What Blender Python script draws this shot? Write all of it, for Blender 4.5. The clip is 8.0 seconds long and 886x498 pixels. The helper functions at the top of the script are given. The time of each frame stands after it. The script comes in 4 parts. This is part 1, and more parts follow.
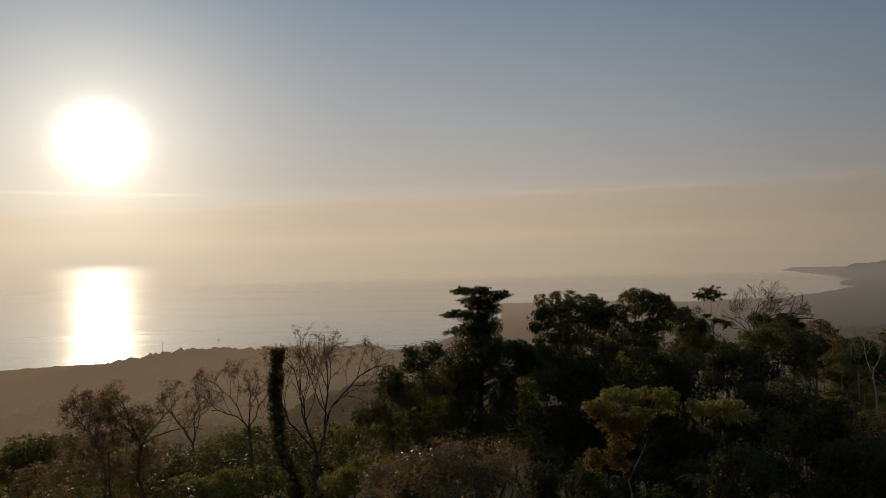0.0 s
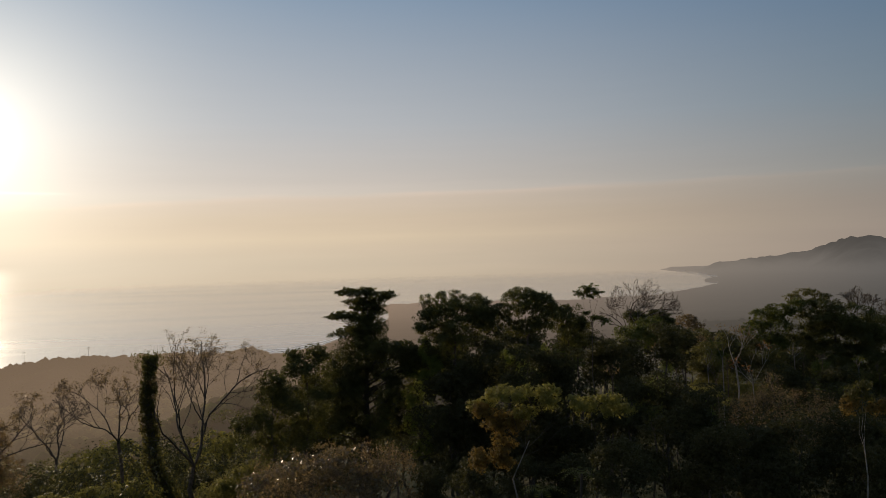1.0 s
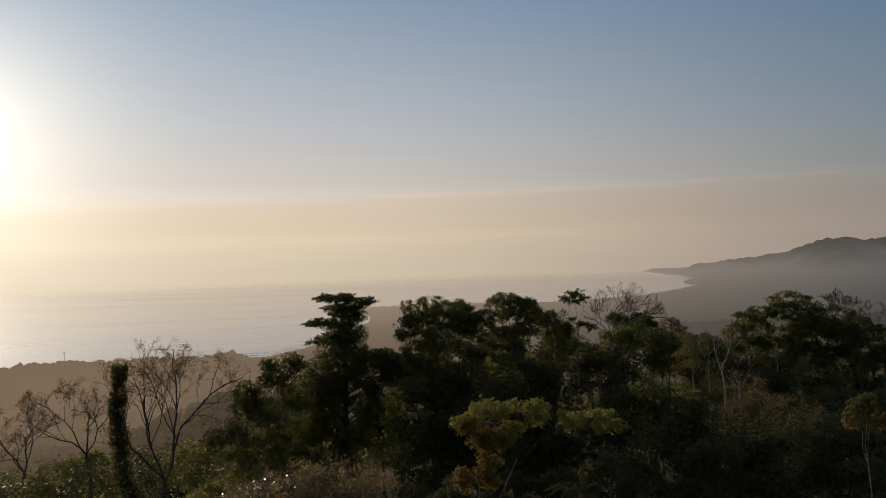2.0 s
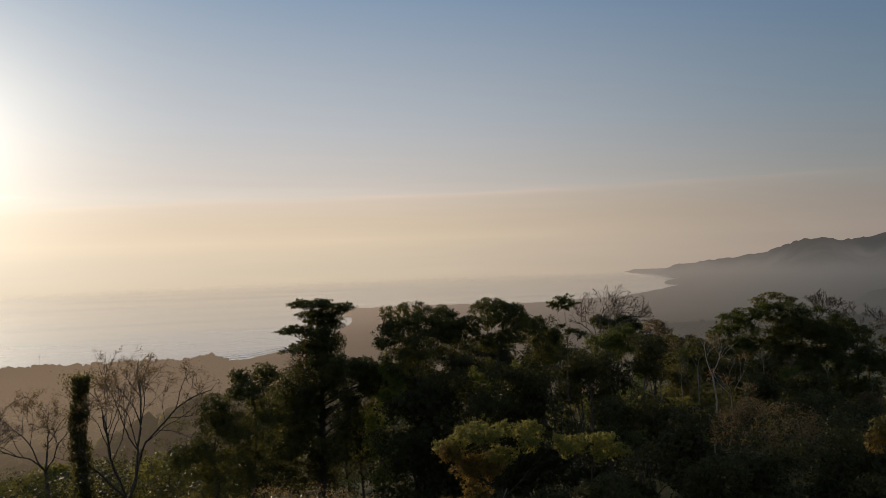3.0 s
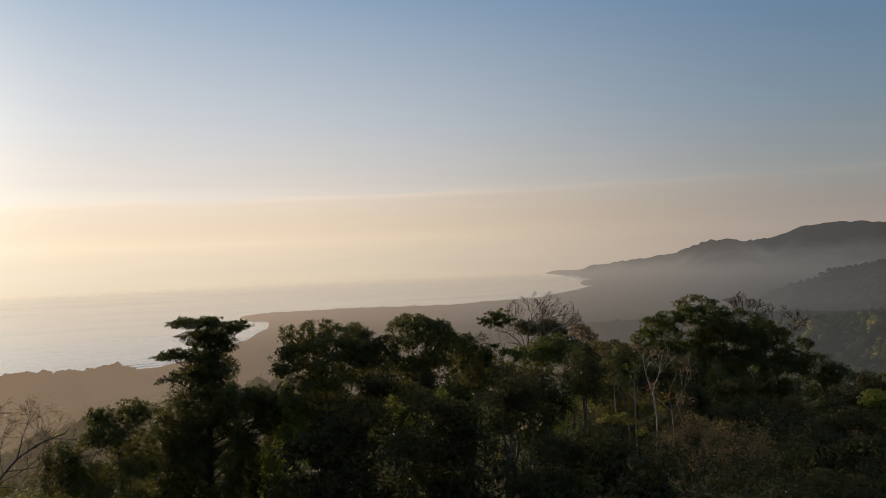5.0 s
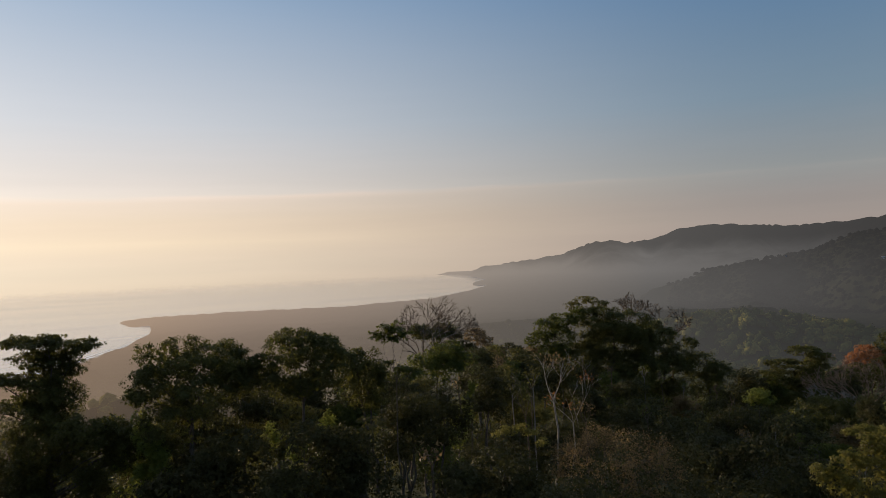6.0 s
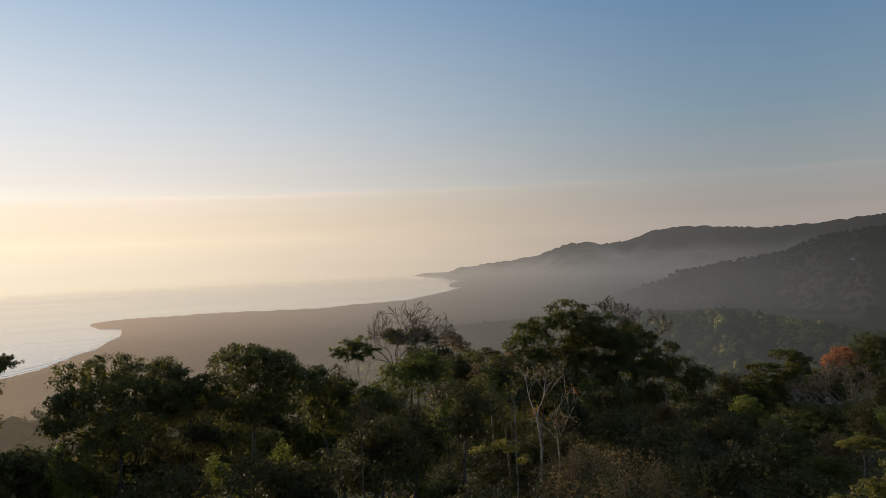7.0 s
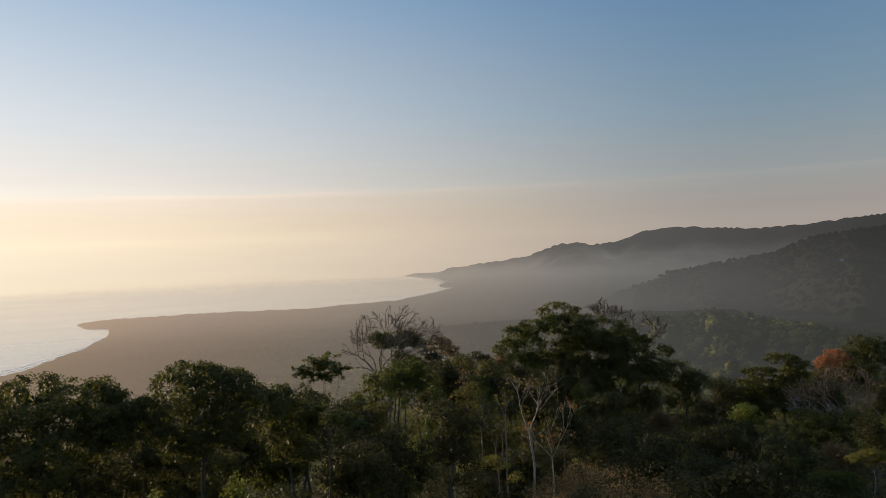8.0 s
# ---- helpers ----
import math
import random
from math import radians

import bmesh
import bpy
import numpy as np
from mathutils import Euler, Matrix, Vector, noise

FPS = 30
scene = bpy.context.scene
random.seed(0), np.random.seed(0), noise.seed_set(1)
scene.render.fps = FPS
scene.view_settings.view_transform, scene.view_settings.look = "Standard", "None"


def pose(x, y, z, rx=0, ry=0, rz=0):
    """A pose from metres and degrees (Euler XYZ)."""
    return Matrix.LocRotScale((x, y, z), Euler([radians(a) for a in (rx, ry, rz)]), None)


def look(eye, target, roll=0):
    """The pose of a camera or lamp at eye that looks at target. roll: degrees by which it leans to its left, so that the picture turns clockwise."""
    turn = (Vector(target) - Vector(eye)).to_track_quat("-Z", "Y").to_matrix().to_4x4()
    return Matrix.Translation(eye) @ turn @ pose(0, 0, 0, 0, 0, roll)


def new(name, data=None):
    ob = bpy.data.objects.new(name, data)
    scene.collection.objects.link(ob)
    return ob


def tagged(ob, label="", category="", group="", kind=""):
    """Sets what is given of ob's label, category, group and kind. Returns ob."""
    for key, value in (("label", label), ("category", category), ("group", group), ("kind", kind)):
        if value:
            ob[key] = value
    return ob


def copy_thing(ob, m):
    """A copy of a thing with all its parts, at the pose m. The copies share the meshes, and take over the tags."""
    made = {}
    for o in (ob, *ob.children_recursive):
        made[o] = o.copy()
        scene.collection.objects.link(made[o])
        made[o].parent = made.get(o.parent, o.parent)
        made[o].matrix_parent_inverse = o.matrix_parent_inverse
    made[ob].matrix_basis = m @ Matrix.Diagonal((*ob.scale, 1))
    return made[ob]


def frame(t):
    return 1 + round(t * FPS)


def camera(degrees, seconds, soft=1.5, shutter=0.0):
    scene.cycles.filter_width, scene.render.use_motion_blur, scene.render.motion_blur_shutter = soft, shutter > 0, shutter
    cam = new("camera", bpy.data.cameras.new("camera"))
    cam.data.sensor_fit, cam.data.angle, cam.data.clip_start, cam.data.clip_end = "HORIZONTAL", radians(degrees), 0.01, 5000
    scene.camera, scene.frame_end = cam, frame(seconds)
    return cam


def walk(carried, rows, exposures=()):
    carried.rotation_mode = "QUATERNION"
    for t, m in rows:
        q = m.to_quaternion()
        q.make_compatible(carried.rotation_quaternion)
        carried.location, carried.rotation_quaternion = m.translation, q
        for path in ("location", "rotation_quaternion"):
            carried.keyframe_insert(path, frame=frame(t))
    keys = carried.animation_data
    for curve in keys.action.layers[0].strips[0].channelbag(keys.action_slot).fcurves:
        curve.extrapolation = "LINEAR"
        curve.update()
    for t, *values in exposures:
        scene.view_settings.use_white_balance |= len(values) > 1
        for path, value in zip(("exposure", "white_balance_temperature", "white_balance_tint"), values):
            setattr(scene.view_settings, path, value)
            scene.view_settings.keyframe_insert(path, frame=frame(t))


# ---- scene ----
cam = camera(62.0, 8.0, 0.6)
ROWS = [
    (0.0, 0.00, 0.00, 0.00, 0.00, 0.74, 1.27),
    (0.1, 0.03, 0.06, -0.02, -1.27, 0.70, 1.29),
    (0.2, 0.06, 0.11, -0.04, -2.62, 0.66, 1.31),
    (0.3, 0.08, 0.17, -0.06, -3.98, 0.63, 1.33),
    (0.4, 0.11, 0.22, -0.08, -5.42, 0.59, 1.35),
    (0.5, 0.14, 0.28, -0.10, -6.77, 0.55, 1.37),
    (0.6, 0.15, 0.36, -0.10, -7.07, 0.56, 1.42),
    (0.7, 0.16, 0.43, -0.09, -7.12, 0.57, 1.47),
    (0.8, 0.17, 0.51, -0.09, -7.16, 0.58, 1.52),
    (0.9, 0.18, 0.58, -0.08, -7.87, 0.59, 1.57),
    (1.0, 0.19, 0.66, -0.08, -8.76, 0.60, 1.62),
    (1.2, 0.24, 0.95, -0.05, -9.99, 0.62, 1.66),
    (2.3, 0.59, 3.15, 0.16, -10.20, 0.76, 1.78),
    (2.5, 0.69, 3.72, 0.20, -10.21, 0.77, 1.80),
    (3.0, 1.00, 5.26, 0.29, -11.60, 0.77, 1.90),
    (3.5, 1.42, 7.02, 0.35, -11.61, 0.81, 1.98),
    (4.0, 1.88, 8.96, 0.39, -11.65, 0.86, 2.04),
    (4.2, 2.10, 9.77, 0.43, -12.36, 0.85, 2.07),
    (5.3, 3.50, 14.13, 0.79, -20.27, 0.63, 2.25),
    (5.5, 3.84, 15.01, 0.85, -21.99, 0.57, 2.26),
    (6.0, 4.80, 17.31, 0.92, -26.09, 0.49, 2.32),
    (6.5, 5.95, 19.57, 1.01, -27.88, 0.46, 2.30),
    (7.0, 7.15, 21.73, 1.07, -27.94, 0.51, 2.27),
    (7.5, 8.39, 23.70, 1.14, -27.90, 0.53, 2.20),
    (8.0, 9.58, 25.50, 1.20, -28.67, 0.50, 2.13),
]
EYE = 120.0
walk(cam, [(t, pose(x, y, EYE + z, 90 + pitch, roll, yaw)) for t, x, y, z, yaw, pitch, roll in ROWS],
     exposures=[(0.0, -1.0, 6980, 12), (0.5, -0.8, 6870, 12), (1.0, -0.6, 6780, 12), (2.5, -0.52, 6700, 12), (4.0, -0.47, 6700, 13), (5.5, -0.16, 6660, 11), (6.0, -0.15, 6660, 13),
                (6.5, 0.0, 6600, 10), (8.0, 0.0, 6600, 10)])

# ---- sky and sun ----
SUN_AZ, SUN_EL = radians(-24.8), radians(8.6)
SUN = Vector((math.sin(SUN_AZ) * math.cos(SUN_EL), math.cos(SUN_AZ) * math.cos(SUN_EL), math.sin(SUN_EL)))


def lin(r, g, b):
    """Linear colour from 0..255 display values."""
    return tuple((c / 255 / 12.92) if c < 11 else ((c / 255 + 0.055) / 1.055) ** 2.4 for c in (r, g, b))


class Nodes:
    """Short calls for building a node tree."""

    def __init__(self, tree):
        self.t = tree

    def add(self, kind):
        return self.t.nodes.new(kind)

    def put(self, a, b):
        if isinstance(a, bpy.types.NodeSocket):
            self.t.links.new(a, b)
        elif a is not None:
            b.default_value = a

    def math(self, op, a, b=None, c=None, clamp=False):
        n = self.add("ShaderNodeMath")
        n.operation, n.use_clamp = op, clamp
        for v, s in zip((a, b, c), n.inputs):
            self.put(v, s)
        return n.outputs[0]

    def vec(self, op, a, b=None, out=0):
        n = self.add("ShaderNodeVectorMath")
        n.operation = op
        self.put(a, n.inputs[0]), self.put(b, n.inputs[1])
        return n.outputs[out]

    def span(self, v, a, b, c=0.0, d=1.0, smooth=True):
        n = self.add("ShaderNodeMapRange")
        n.interpolation_type = "SMOOTHSTEP" if smooth else "LINEAR"
        for x, s in zip((v, a, b, c, d), n.inputs):
            self.put(x, s)
        return n.outputs[0]

    def ramp(self, v, stops):
        n = self.add("ShaderNodeValToRGB")
        e = n.color_ramp.elements
        while len(e) < len(stops):
            e.new(0.5)
        for el, (p, c) in zip(e, stops):
            el.position, el.color = p, (*c, 1)
        self.put(v, n.inputs[0])
        return n.outputs[0]

    def mix(self, f, a, b, blend="MIX"):
        n = self.add("ShaderNodeMix")
        n.data_type, n.blend_type = "RGBA", blend
        for v, s in zip((f, a, b), (n.inputs[0], n.inputs[6], n.inputs[7])):
            self.put((*v, 1) if isinstance(v, tuple) and len(v) == 3 else v, s)
        return n.outputs[2]

    def noise(self, v, scale, detail=3.0, rough=0.5, out=0):
        n = self.add("ShaderNodeTexNoise")
        self.put(v, n.inputs["Vector"])
        n.inputs["Scale"].default_value, n.inputs["Detail"].default_value, n.inputs["Roughness"].default_value = scale, detail, rough
        return n.outputs[out]


world = bpy.data.worlds.new("sky")
scene.world = world
world.use_nodes = True
W = Nodes(world.node_tree)
world.node_tree.nodes.clear()
d = W.add("ShaderNodeTexCoord").outputs["Generated"]
xyz = W.add("ShaderNodeSeparateXYZ")
W.put(d, xyz.inputs[0])
up = xyz.outputs[2]
ang = W.math("MULTIPLY", W.math("ARCCOSINE", W.vec("DOT_PRODUCT", d, tuple(SUN), 1)), 180 / math.pi)
high = W.span(up, -0.04, 0.36, 0.0, 1.0, False)
far_sky = W.ramp(high, [(0.0, lin(166, 154, 146)), (0.1, lin(169, 157, 149)), (0.24, lin(158, 154, 151)), (0.33, lin(149, 155, 156)),
                        (0.55, lin(123, 147, 165)), (0.95, lin(87, 127, 166))])
near_sky = W.ramp(high, [(0.0, lin(246, 229, 202)), (0.1, lin(252, 238, 212)), (0.24, lin(251, 239, 217)), (0.33, lin(242, 234, 224)),
                         (0.55, lin(214, 221, 228)), (0.95, lin(158, 185, 213))])
sky = W.mix(W.span(ang, 19.0, 79.0, 1.0, 0.0), far_sky, near_sky)
# a bank of thin cloud along the horizon, its top soft and slightly uneven
flat = W.vec("MULTIPLY", d, (2.0, 2.0, 26.0))
wisps = W.noise(flat, 2.6, 4.0, 0.55)
edge = W.math("ADD", W.math("ADD", W.math("MULTIPLY", xyz.outputs[0], 0.008), 0.0875), W.math("MINIMUM", W.math("MULTIPLY", W.math("ADD", xyz.outputs[0], 0.08), 0.045), 0.0))
above = W.math("SUBTRACT", up, W.math("ADD", edge, W.math("MULTIPLY", W.math("SUBTRACT", wisps, 0.5), 0.012)))
bank = W.math("MULTIPLY", W.span(above, -0.007, 0.003, 1.0, 0.0), W.math("MULTIPLY", W.span(up, -0.01, 0.05, 0.3, 1.0), W.span(ang, 50.0, 78.0, 1.0, 0.15)))
streaks = W.noise(W.vec("MULTIPLY", d, (1.3, 1.3, 34.0)), 1.0, 3.0, 0.5)
layers = W.ramp(W.span(up, -0.01, 0.105, 0.0, 1.0, False), [(0.0, (0.93, 0.93, 0.94)), (0.20, (0.98, 0.97, 0.97)), (0.34, (1.05, 1.04, 1.01)), (0.50, (0.97, 0.965, 0.96)), (0.66, (0.985, 0.985, 0.985)), (0.84, (1.06, 1.06, 1.05)), (1.0, (1.0, 1.0, 1.0))])
sky = W.mix(W.math("MULTIPLY", W.span(ang, 30.0, 62.0, 1.0, 0.45), W.span(streaks, 0.25, 0.6, 0.35, 1.0)), sky, W.mix(1.0, sky, layers, "MULTIPLY"))
sky = W.mix(W.math("MULTIPLY", bank, 0.85), sky, W.mix(1.0, sky, (1.04, 0.972, 0.915), "MULTIPLY"))
sky = W.mix(W.math("MULTIPLY", W.span(up, 0.0, 0.3, 0.5, 0.12), W.span(wisps, 0.35, 0.7)), sky, W.mix(1.0, sky, (1.05, 1.04, 1.04), "MULTIPLY"))
lip = W.math("EXPONENT", W.math("MULTIPLY", W.math("POWER", W.math("DIVIDE", W.math("ADD", above, 0.003), 0.0035), 2.0), -1.0))
sky = W.mix(W.math("MULTIPLY", lip, W.span(wisps, 0.3, 0.65, 0.35, 1.0)), sky, W.mix(1.0, sky, (1.07, 1.04, 1.03), "MULTIPLY"))
# a thin streak of cloud below the sun
streak = W.math("MULTIPLY", W.math("EXPONENT", W.math("MULTIPLY", W.math("POWER", W.math("DIVIDE", W.math("SUBTRACT", up, 0.0885), 0.0016), 2.0), -1.0)),
                W.math("MULTIPLY", W.span(xyz.outputs[0], -0.55, -0.45), W.span(xyz.outputs[0], -0.36, -0.29, 1.0, 0.0)))
sky = W.mix(W.math("MULTIPLY", streak, 0.35), sky, (1.5, 1.4, 1.2))
# bright air round the sun
halo = W.math("ADD", W.math("MULTIPLY", W.math("EXPONENT", W.math("DIVIDE", ang, -6.0)), 1.9),
              W.math("MULTIPLY", W.math("EXPONENT", W.math("MULTIPLY", W.math("POWER", W.math("DIVIDE", ang, 1.75), 2.0), -1.0)), 8.0))
# the far sea's sun reflection, painted into the sky along the horizon
aside = W.vec("DOT_PRODUCT", d, (math.cos(SUN_AZ), -math.sin(SUN_AZ), 0.0), 1)
painted_glitter = W.math("MULTIPLY", W.math("EXPONENT", W.math("MULTIPLY", W.math("POWER", W.math("DIVIDE", aside, 0.036), 2.0), -1.0)), W.span(up, -0.012, 0.004, 2.2, 0.0))
halo = W.math("ADD", halo, W.math("MULTIPLY", painted_glitter, W.span(ang, 20.0, 40.0, 1.0, 0.0)))
sky = W.mix(1.0, sky, W.mix(1.0, (1.0, 0.93, 0.76), halo, "MULTIPLY"), "ADD")
nishita = W.add("ShaderNodeTexSky")
nishita.sky_type, nishita.sun_disc = "NISHITA", False
nishita.sun_elevation, nishita.sun_rotation, nishita.dust_density = SUN_EL, SUN_AZ, 3.0
dome = W.mix(1.0, nishita.outputs[0], (0.27, 0.27, 0.27), "MULTIPLY")
sky = W.mix(W.span(up, 0.34, 0.75), sky, dome)
back = W.add("ShaderNodeBackground")
W.put(sky, back.inputs[0])
W.put(back.outputs[0], W.add("ShaderNodeOutputWorld").inputs[0])

sun = new("sun", bpy.data.lights.new("sun", "SUN"))
sun.data.energy, sun.data.angle, sun.data.color = 3.7, radians(0.6), (1.0, 0.80, 0.55)
sun.matrix_world = look(SUN * 100, (0, 0, 0))

# ---- materials ----
HUB = (6.0, 18.0, 121.0)


def material(name):
    m = bpy.data.materials.new(name)
    m.use_nodes = True
    m.node_tree.nodes.clear()
    n = Nodes(m.node_tree)
    return m, n, n.add("ShaderNodeOutputMaterial").inputs[0]


def surface(n, colour, rough=0.8, bump=None, strength=0.3, distance=0.05, spec=0.3):
    p = n.add("ShaderNodeBsdfPrincipled")
    n.put(colour, p.inputs["Base Color"]), n.put(rough, p.inputs["Roughness"])
    p.inputs["Specular IOR Level"].default_value = spec
    if bump is not None:
        b = n.add("ShaderNodeBump")
        n.put(bump, b.inputs["Height"])
        b.inputs["Strength"].default_value, b.inputs["Distance"].default_value = strength, distance
        n.put(b.outputs[0], p.inputs["Normal"])
    return p.outputs[0]


def leaf_material(name, dark, light, through_light, gloss=0.55, shine=0.16):
    """Leaves: two tones from leaf to leaf, larger patches, and light passing through the blade."""
    m, n, out = material(name)
    geo = n.add("ShaderNodeNewGeometry")
    obj = n.add("ShaderNodeObjectInfo").outputs["Random"]
    leaf = geo.outputs["Random Per Island"]
    dark, light = ((c[0] * 1.06, c[1], c[2] * 0.92) for c in (dark, light))
    patch = n.noise(geo.outputs["Position"], 0.45, 2.0)
    f = n.math("ADD", n.math("MULTIPLY", leaf, 0.35), n.math("MULTIPLY", n.span(patch, 0.35, 0.65), 0.65))
    col = n.mix(f, dark, light)
    col = n.mix(n.span(obj, 0.0, 1.0, 0.0, 0.35), col, n.mix(1.0, col, (1.25, 1.05, 0.7), "MULTIPLY"))
    front = surface(n, col, gloss, spec=shine)
    tr = n.add("ShaderNodeBsdfTranslucent")
    n.put(n.mix(leaf, n.mix(1.0, through_light, (0.6, 0.6, 0.6), "MULTIPLY"), through_light), tr.inputs[0])
    mixed = n.add("ShaderNodeMixShader")
    mixed.inputs[0].default_value = 0.45
    n.put(front, mixed.inputs[1]), n.put(tr.outputs[0], mixed.inputs[2])
    n.put(mixed.outputs[0], out)
    return m


leaf_dark = leaf_material("leaf_dark", (0.043, 0.049, 0.019), (0.091, 0.097, 0.033), (0.170, 0.165, 0.036))
# two darker leaf copies: shade of understory and thickets put into the colour
leaf_shade_tint = leaf_material("leaf_shade_tint", (0.038, 0.038, 0.016), (0.075, 0.071, 0.027), (0.08, 0.08, 0.026))
leaf_deep_shade_tint = leaf_material("leaf_deep_shade_tint", (0.030, 0.033, 0.013), (0.065, 0.066, 0.024), (0.06, 0.06, 0.02))
leaf_green = leaf_material("leaf_green", (0.036, 0.052, 0.015), (0.074, 0.096, 0.025), (0.20, 0.215, 0.04))
leaf_lime = leaf_material("leaf_lime", (0.070, 0.095, 0.020), (0.130, 0.160, 0.036), (0.34, 0.36, 0.07))
leaf_olive = leaf_material("leaf_olive", (0.046, 0.050, 0.018), (0.090, 0.086, 0.030), (0.22, 0.20, 0.05))
leaf_yellow = leaf_material("leaf_yellow", (0.098, 0.098, 0.025), (0.205, 0.192, 0.048), (0.36, 0.33, 0.08))
leaf_brown = leaf_material("leaf_brown", (0.090, 0.066, 0.036), (0.190, 0.138, 0.078), (0.36, 0.25, 0.11), 0.5)
leaf_dry = leaf_material("leaf_dry", (0.056, 0.045, 0.024), (0.125, 0.094, 0.052), (0.36, 0.25, 0.11), 0.46)
leaf_dry_gold = leaf_material("leaf_dry_gold", (0.095, 0.070, 0.022), (0.18, 0.130, 0.040), (0.30, 0.20, 0.05), 0.6)
leaf_gold = leaf_material("leaf_gold", (0.068, 0.072, 0.018), (0.150, 0.138, 0.036), (0.30, 0.27, 0.06))
leaf_rust = leaf_material("leaf_rust", (0.16, 0.075, 0.035), (0.28, 0.130, 0.055), (0.40, 0.18, 0.06), 0.6)
leaf_glossy = leaf_material("leaf_glossy", (0.050, 0.042, 0.024), (0.110, 0.088, 0.050), (0.26, 0.19, 0.08), 0.24, 0.6)
leaf_orange = leaf_material("leaf_orange", (0.35, 0.155, 0.072), (0.50, 0.24, 0.115), (0.48, 0.20, 0.07), 0.6)


def bark_material(name, dark, light):
    m, n, out = material(name)
    pos = n.add("ShaderNodeNewGeometry").outputs["Position"]
    grain = n.noise(n.vec("MULTIPLY", pos, (6.0, 6.0, 1.2)), 3.0, 5.0, 0.65)
    moss = n.noise(pos, 0.9, 3.0)
    col = n.mix(n.span(grain, 0.3, 0.7), dark, light)
    col = n.mix(n.span(moss, 0.5, 0.7, 0.0, 0.5), col, (0.06, 0.065, 0.03))
    n.put(surface(n, col, 0.9, grain, 0.6, 0.04, 0.2), out)
    return m


bark_dark = bark_material("bark_dark", (0.05, 0.04, 0.03), (0.12, 0.10, 0.08))
bark_pale = bark_material("bark_pale", (0.12, 0.105, 0.09), (0.28, 0.245, 0.21))
bark_white = bark_material("bark_white", (0.17, 0.15, 0.125), (0.37, 0.33, 0.28))
bark_rust = bark_material("bark_rust", (0.19, 0.115, 0.08), (0.40, 0.26, 0.18))
bark_brown = bark_material("bark_brown", (0.07, 0.05, 0.035), (0.17, 0.125, 0.09))

soil, n, out = material("forest_floor")
pos = n.add("ShaderNodeNewGeometry").outputs["Position"]
fine, broad = n.noise(pos, 1.4, 6.0, 0.65), n.noise(pos, 0.06, 4.0, 0.6)
col = n.mix(n.span(broad, 0.35, 0.65), (0.030, 0.036, 0.014), (0.075, 0.062, 0.030))
col = n.mix(n.span(fine, 0.3, 0.7, 0.0, 0.6), col, (0.05, 0.055, 0.02))
n.put(surface(n, col, 0.95, fine, 0.8, 0.4, 0.1), out)

# the far country is a backdrop: wooded slopes, lit air of kilometres painted as emission
def far_haze_material(name, dark, light, dry, relief, sight, grain=0.03, depth=6.0):
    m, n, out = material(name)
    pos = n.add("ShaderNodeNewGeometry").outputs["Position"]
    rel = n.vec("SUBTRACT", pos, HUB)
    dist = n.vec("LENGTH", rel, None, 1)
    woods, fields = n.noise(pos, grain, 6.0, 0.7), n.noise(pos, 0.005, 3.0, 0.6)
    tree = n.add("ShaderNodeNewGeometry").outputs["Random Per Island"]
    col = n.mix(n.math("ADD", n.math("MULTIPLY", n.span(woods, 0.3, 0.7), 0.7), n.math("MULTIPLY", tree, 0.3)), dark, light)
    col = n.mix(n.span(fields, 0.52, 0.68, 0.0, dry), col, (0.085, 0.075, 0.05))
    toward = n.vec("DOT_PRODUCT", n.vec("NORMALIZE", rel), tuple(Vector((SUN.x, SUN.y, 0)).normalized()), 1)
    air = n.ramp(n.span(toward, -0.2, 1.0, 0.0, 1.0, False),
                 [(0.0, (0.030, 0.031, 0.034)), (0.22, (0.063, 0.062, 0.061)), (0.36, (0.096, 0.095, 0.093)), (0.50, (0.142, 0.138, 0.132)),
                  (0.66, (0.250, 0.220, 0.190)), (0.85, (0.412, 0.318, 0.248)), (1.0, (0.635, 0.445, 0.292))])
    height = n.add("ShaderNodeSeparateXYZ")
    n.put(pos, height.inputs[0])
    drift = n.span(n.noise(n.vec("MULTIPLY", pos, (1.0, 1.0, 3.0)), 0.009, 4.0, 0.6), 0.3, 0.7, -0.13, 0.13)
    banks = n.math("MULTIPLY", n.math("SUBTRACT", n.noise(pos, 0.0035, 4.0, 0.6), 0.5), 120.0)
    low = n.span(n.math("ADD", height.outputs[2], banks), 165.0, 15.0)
    # painted haze: emission strength rises with distance and over low ground
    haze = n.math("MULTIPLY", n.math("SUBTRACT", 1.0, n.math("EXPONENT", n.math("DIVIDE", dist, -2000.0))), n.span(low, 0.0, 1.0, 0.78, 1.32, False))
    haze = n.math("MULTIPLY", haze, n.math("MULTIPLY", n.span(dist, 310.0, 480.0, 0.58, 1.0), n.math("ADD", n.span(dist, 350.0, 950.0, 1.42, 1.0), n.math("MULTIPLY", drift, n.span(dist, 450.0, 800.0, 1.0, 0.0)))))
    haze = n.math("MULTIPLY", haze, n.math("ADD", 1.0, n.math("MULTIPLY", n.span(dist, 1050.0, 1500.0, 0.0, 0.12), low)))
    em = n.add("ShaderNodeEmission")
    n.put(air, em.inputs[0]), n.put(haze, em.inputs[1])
    # surface colour is darkened with distance, as if dimmed by the haze
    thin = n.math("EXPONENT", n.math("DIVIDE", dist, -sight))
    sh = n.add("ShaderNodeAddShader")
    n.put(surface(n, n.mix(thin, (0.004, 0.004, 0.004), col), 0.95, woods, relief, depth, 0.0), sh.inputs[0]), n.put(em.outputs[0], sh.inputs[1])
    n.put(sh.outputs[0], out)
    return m


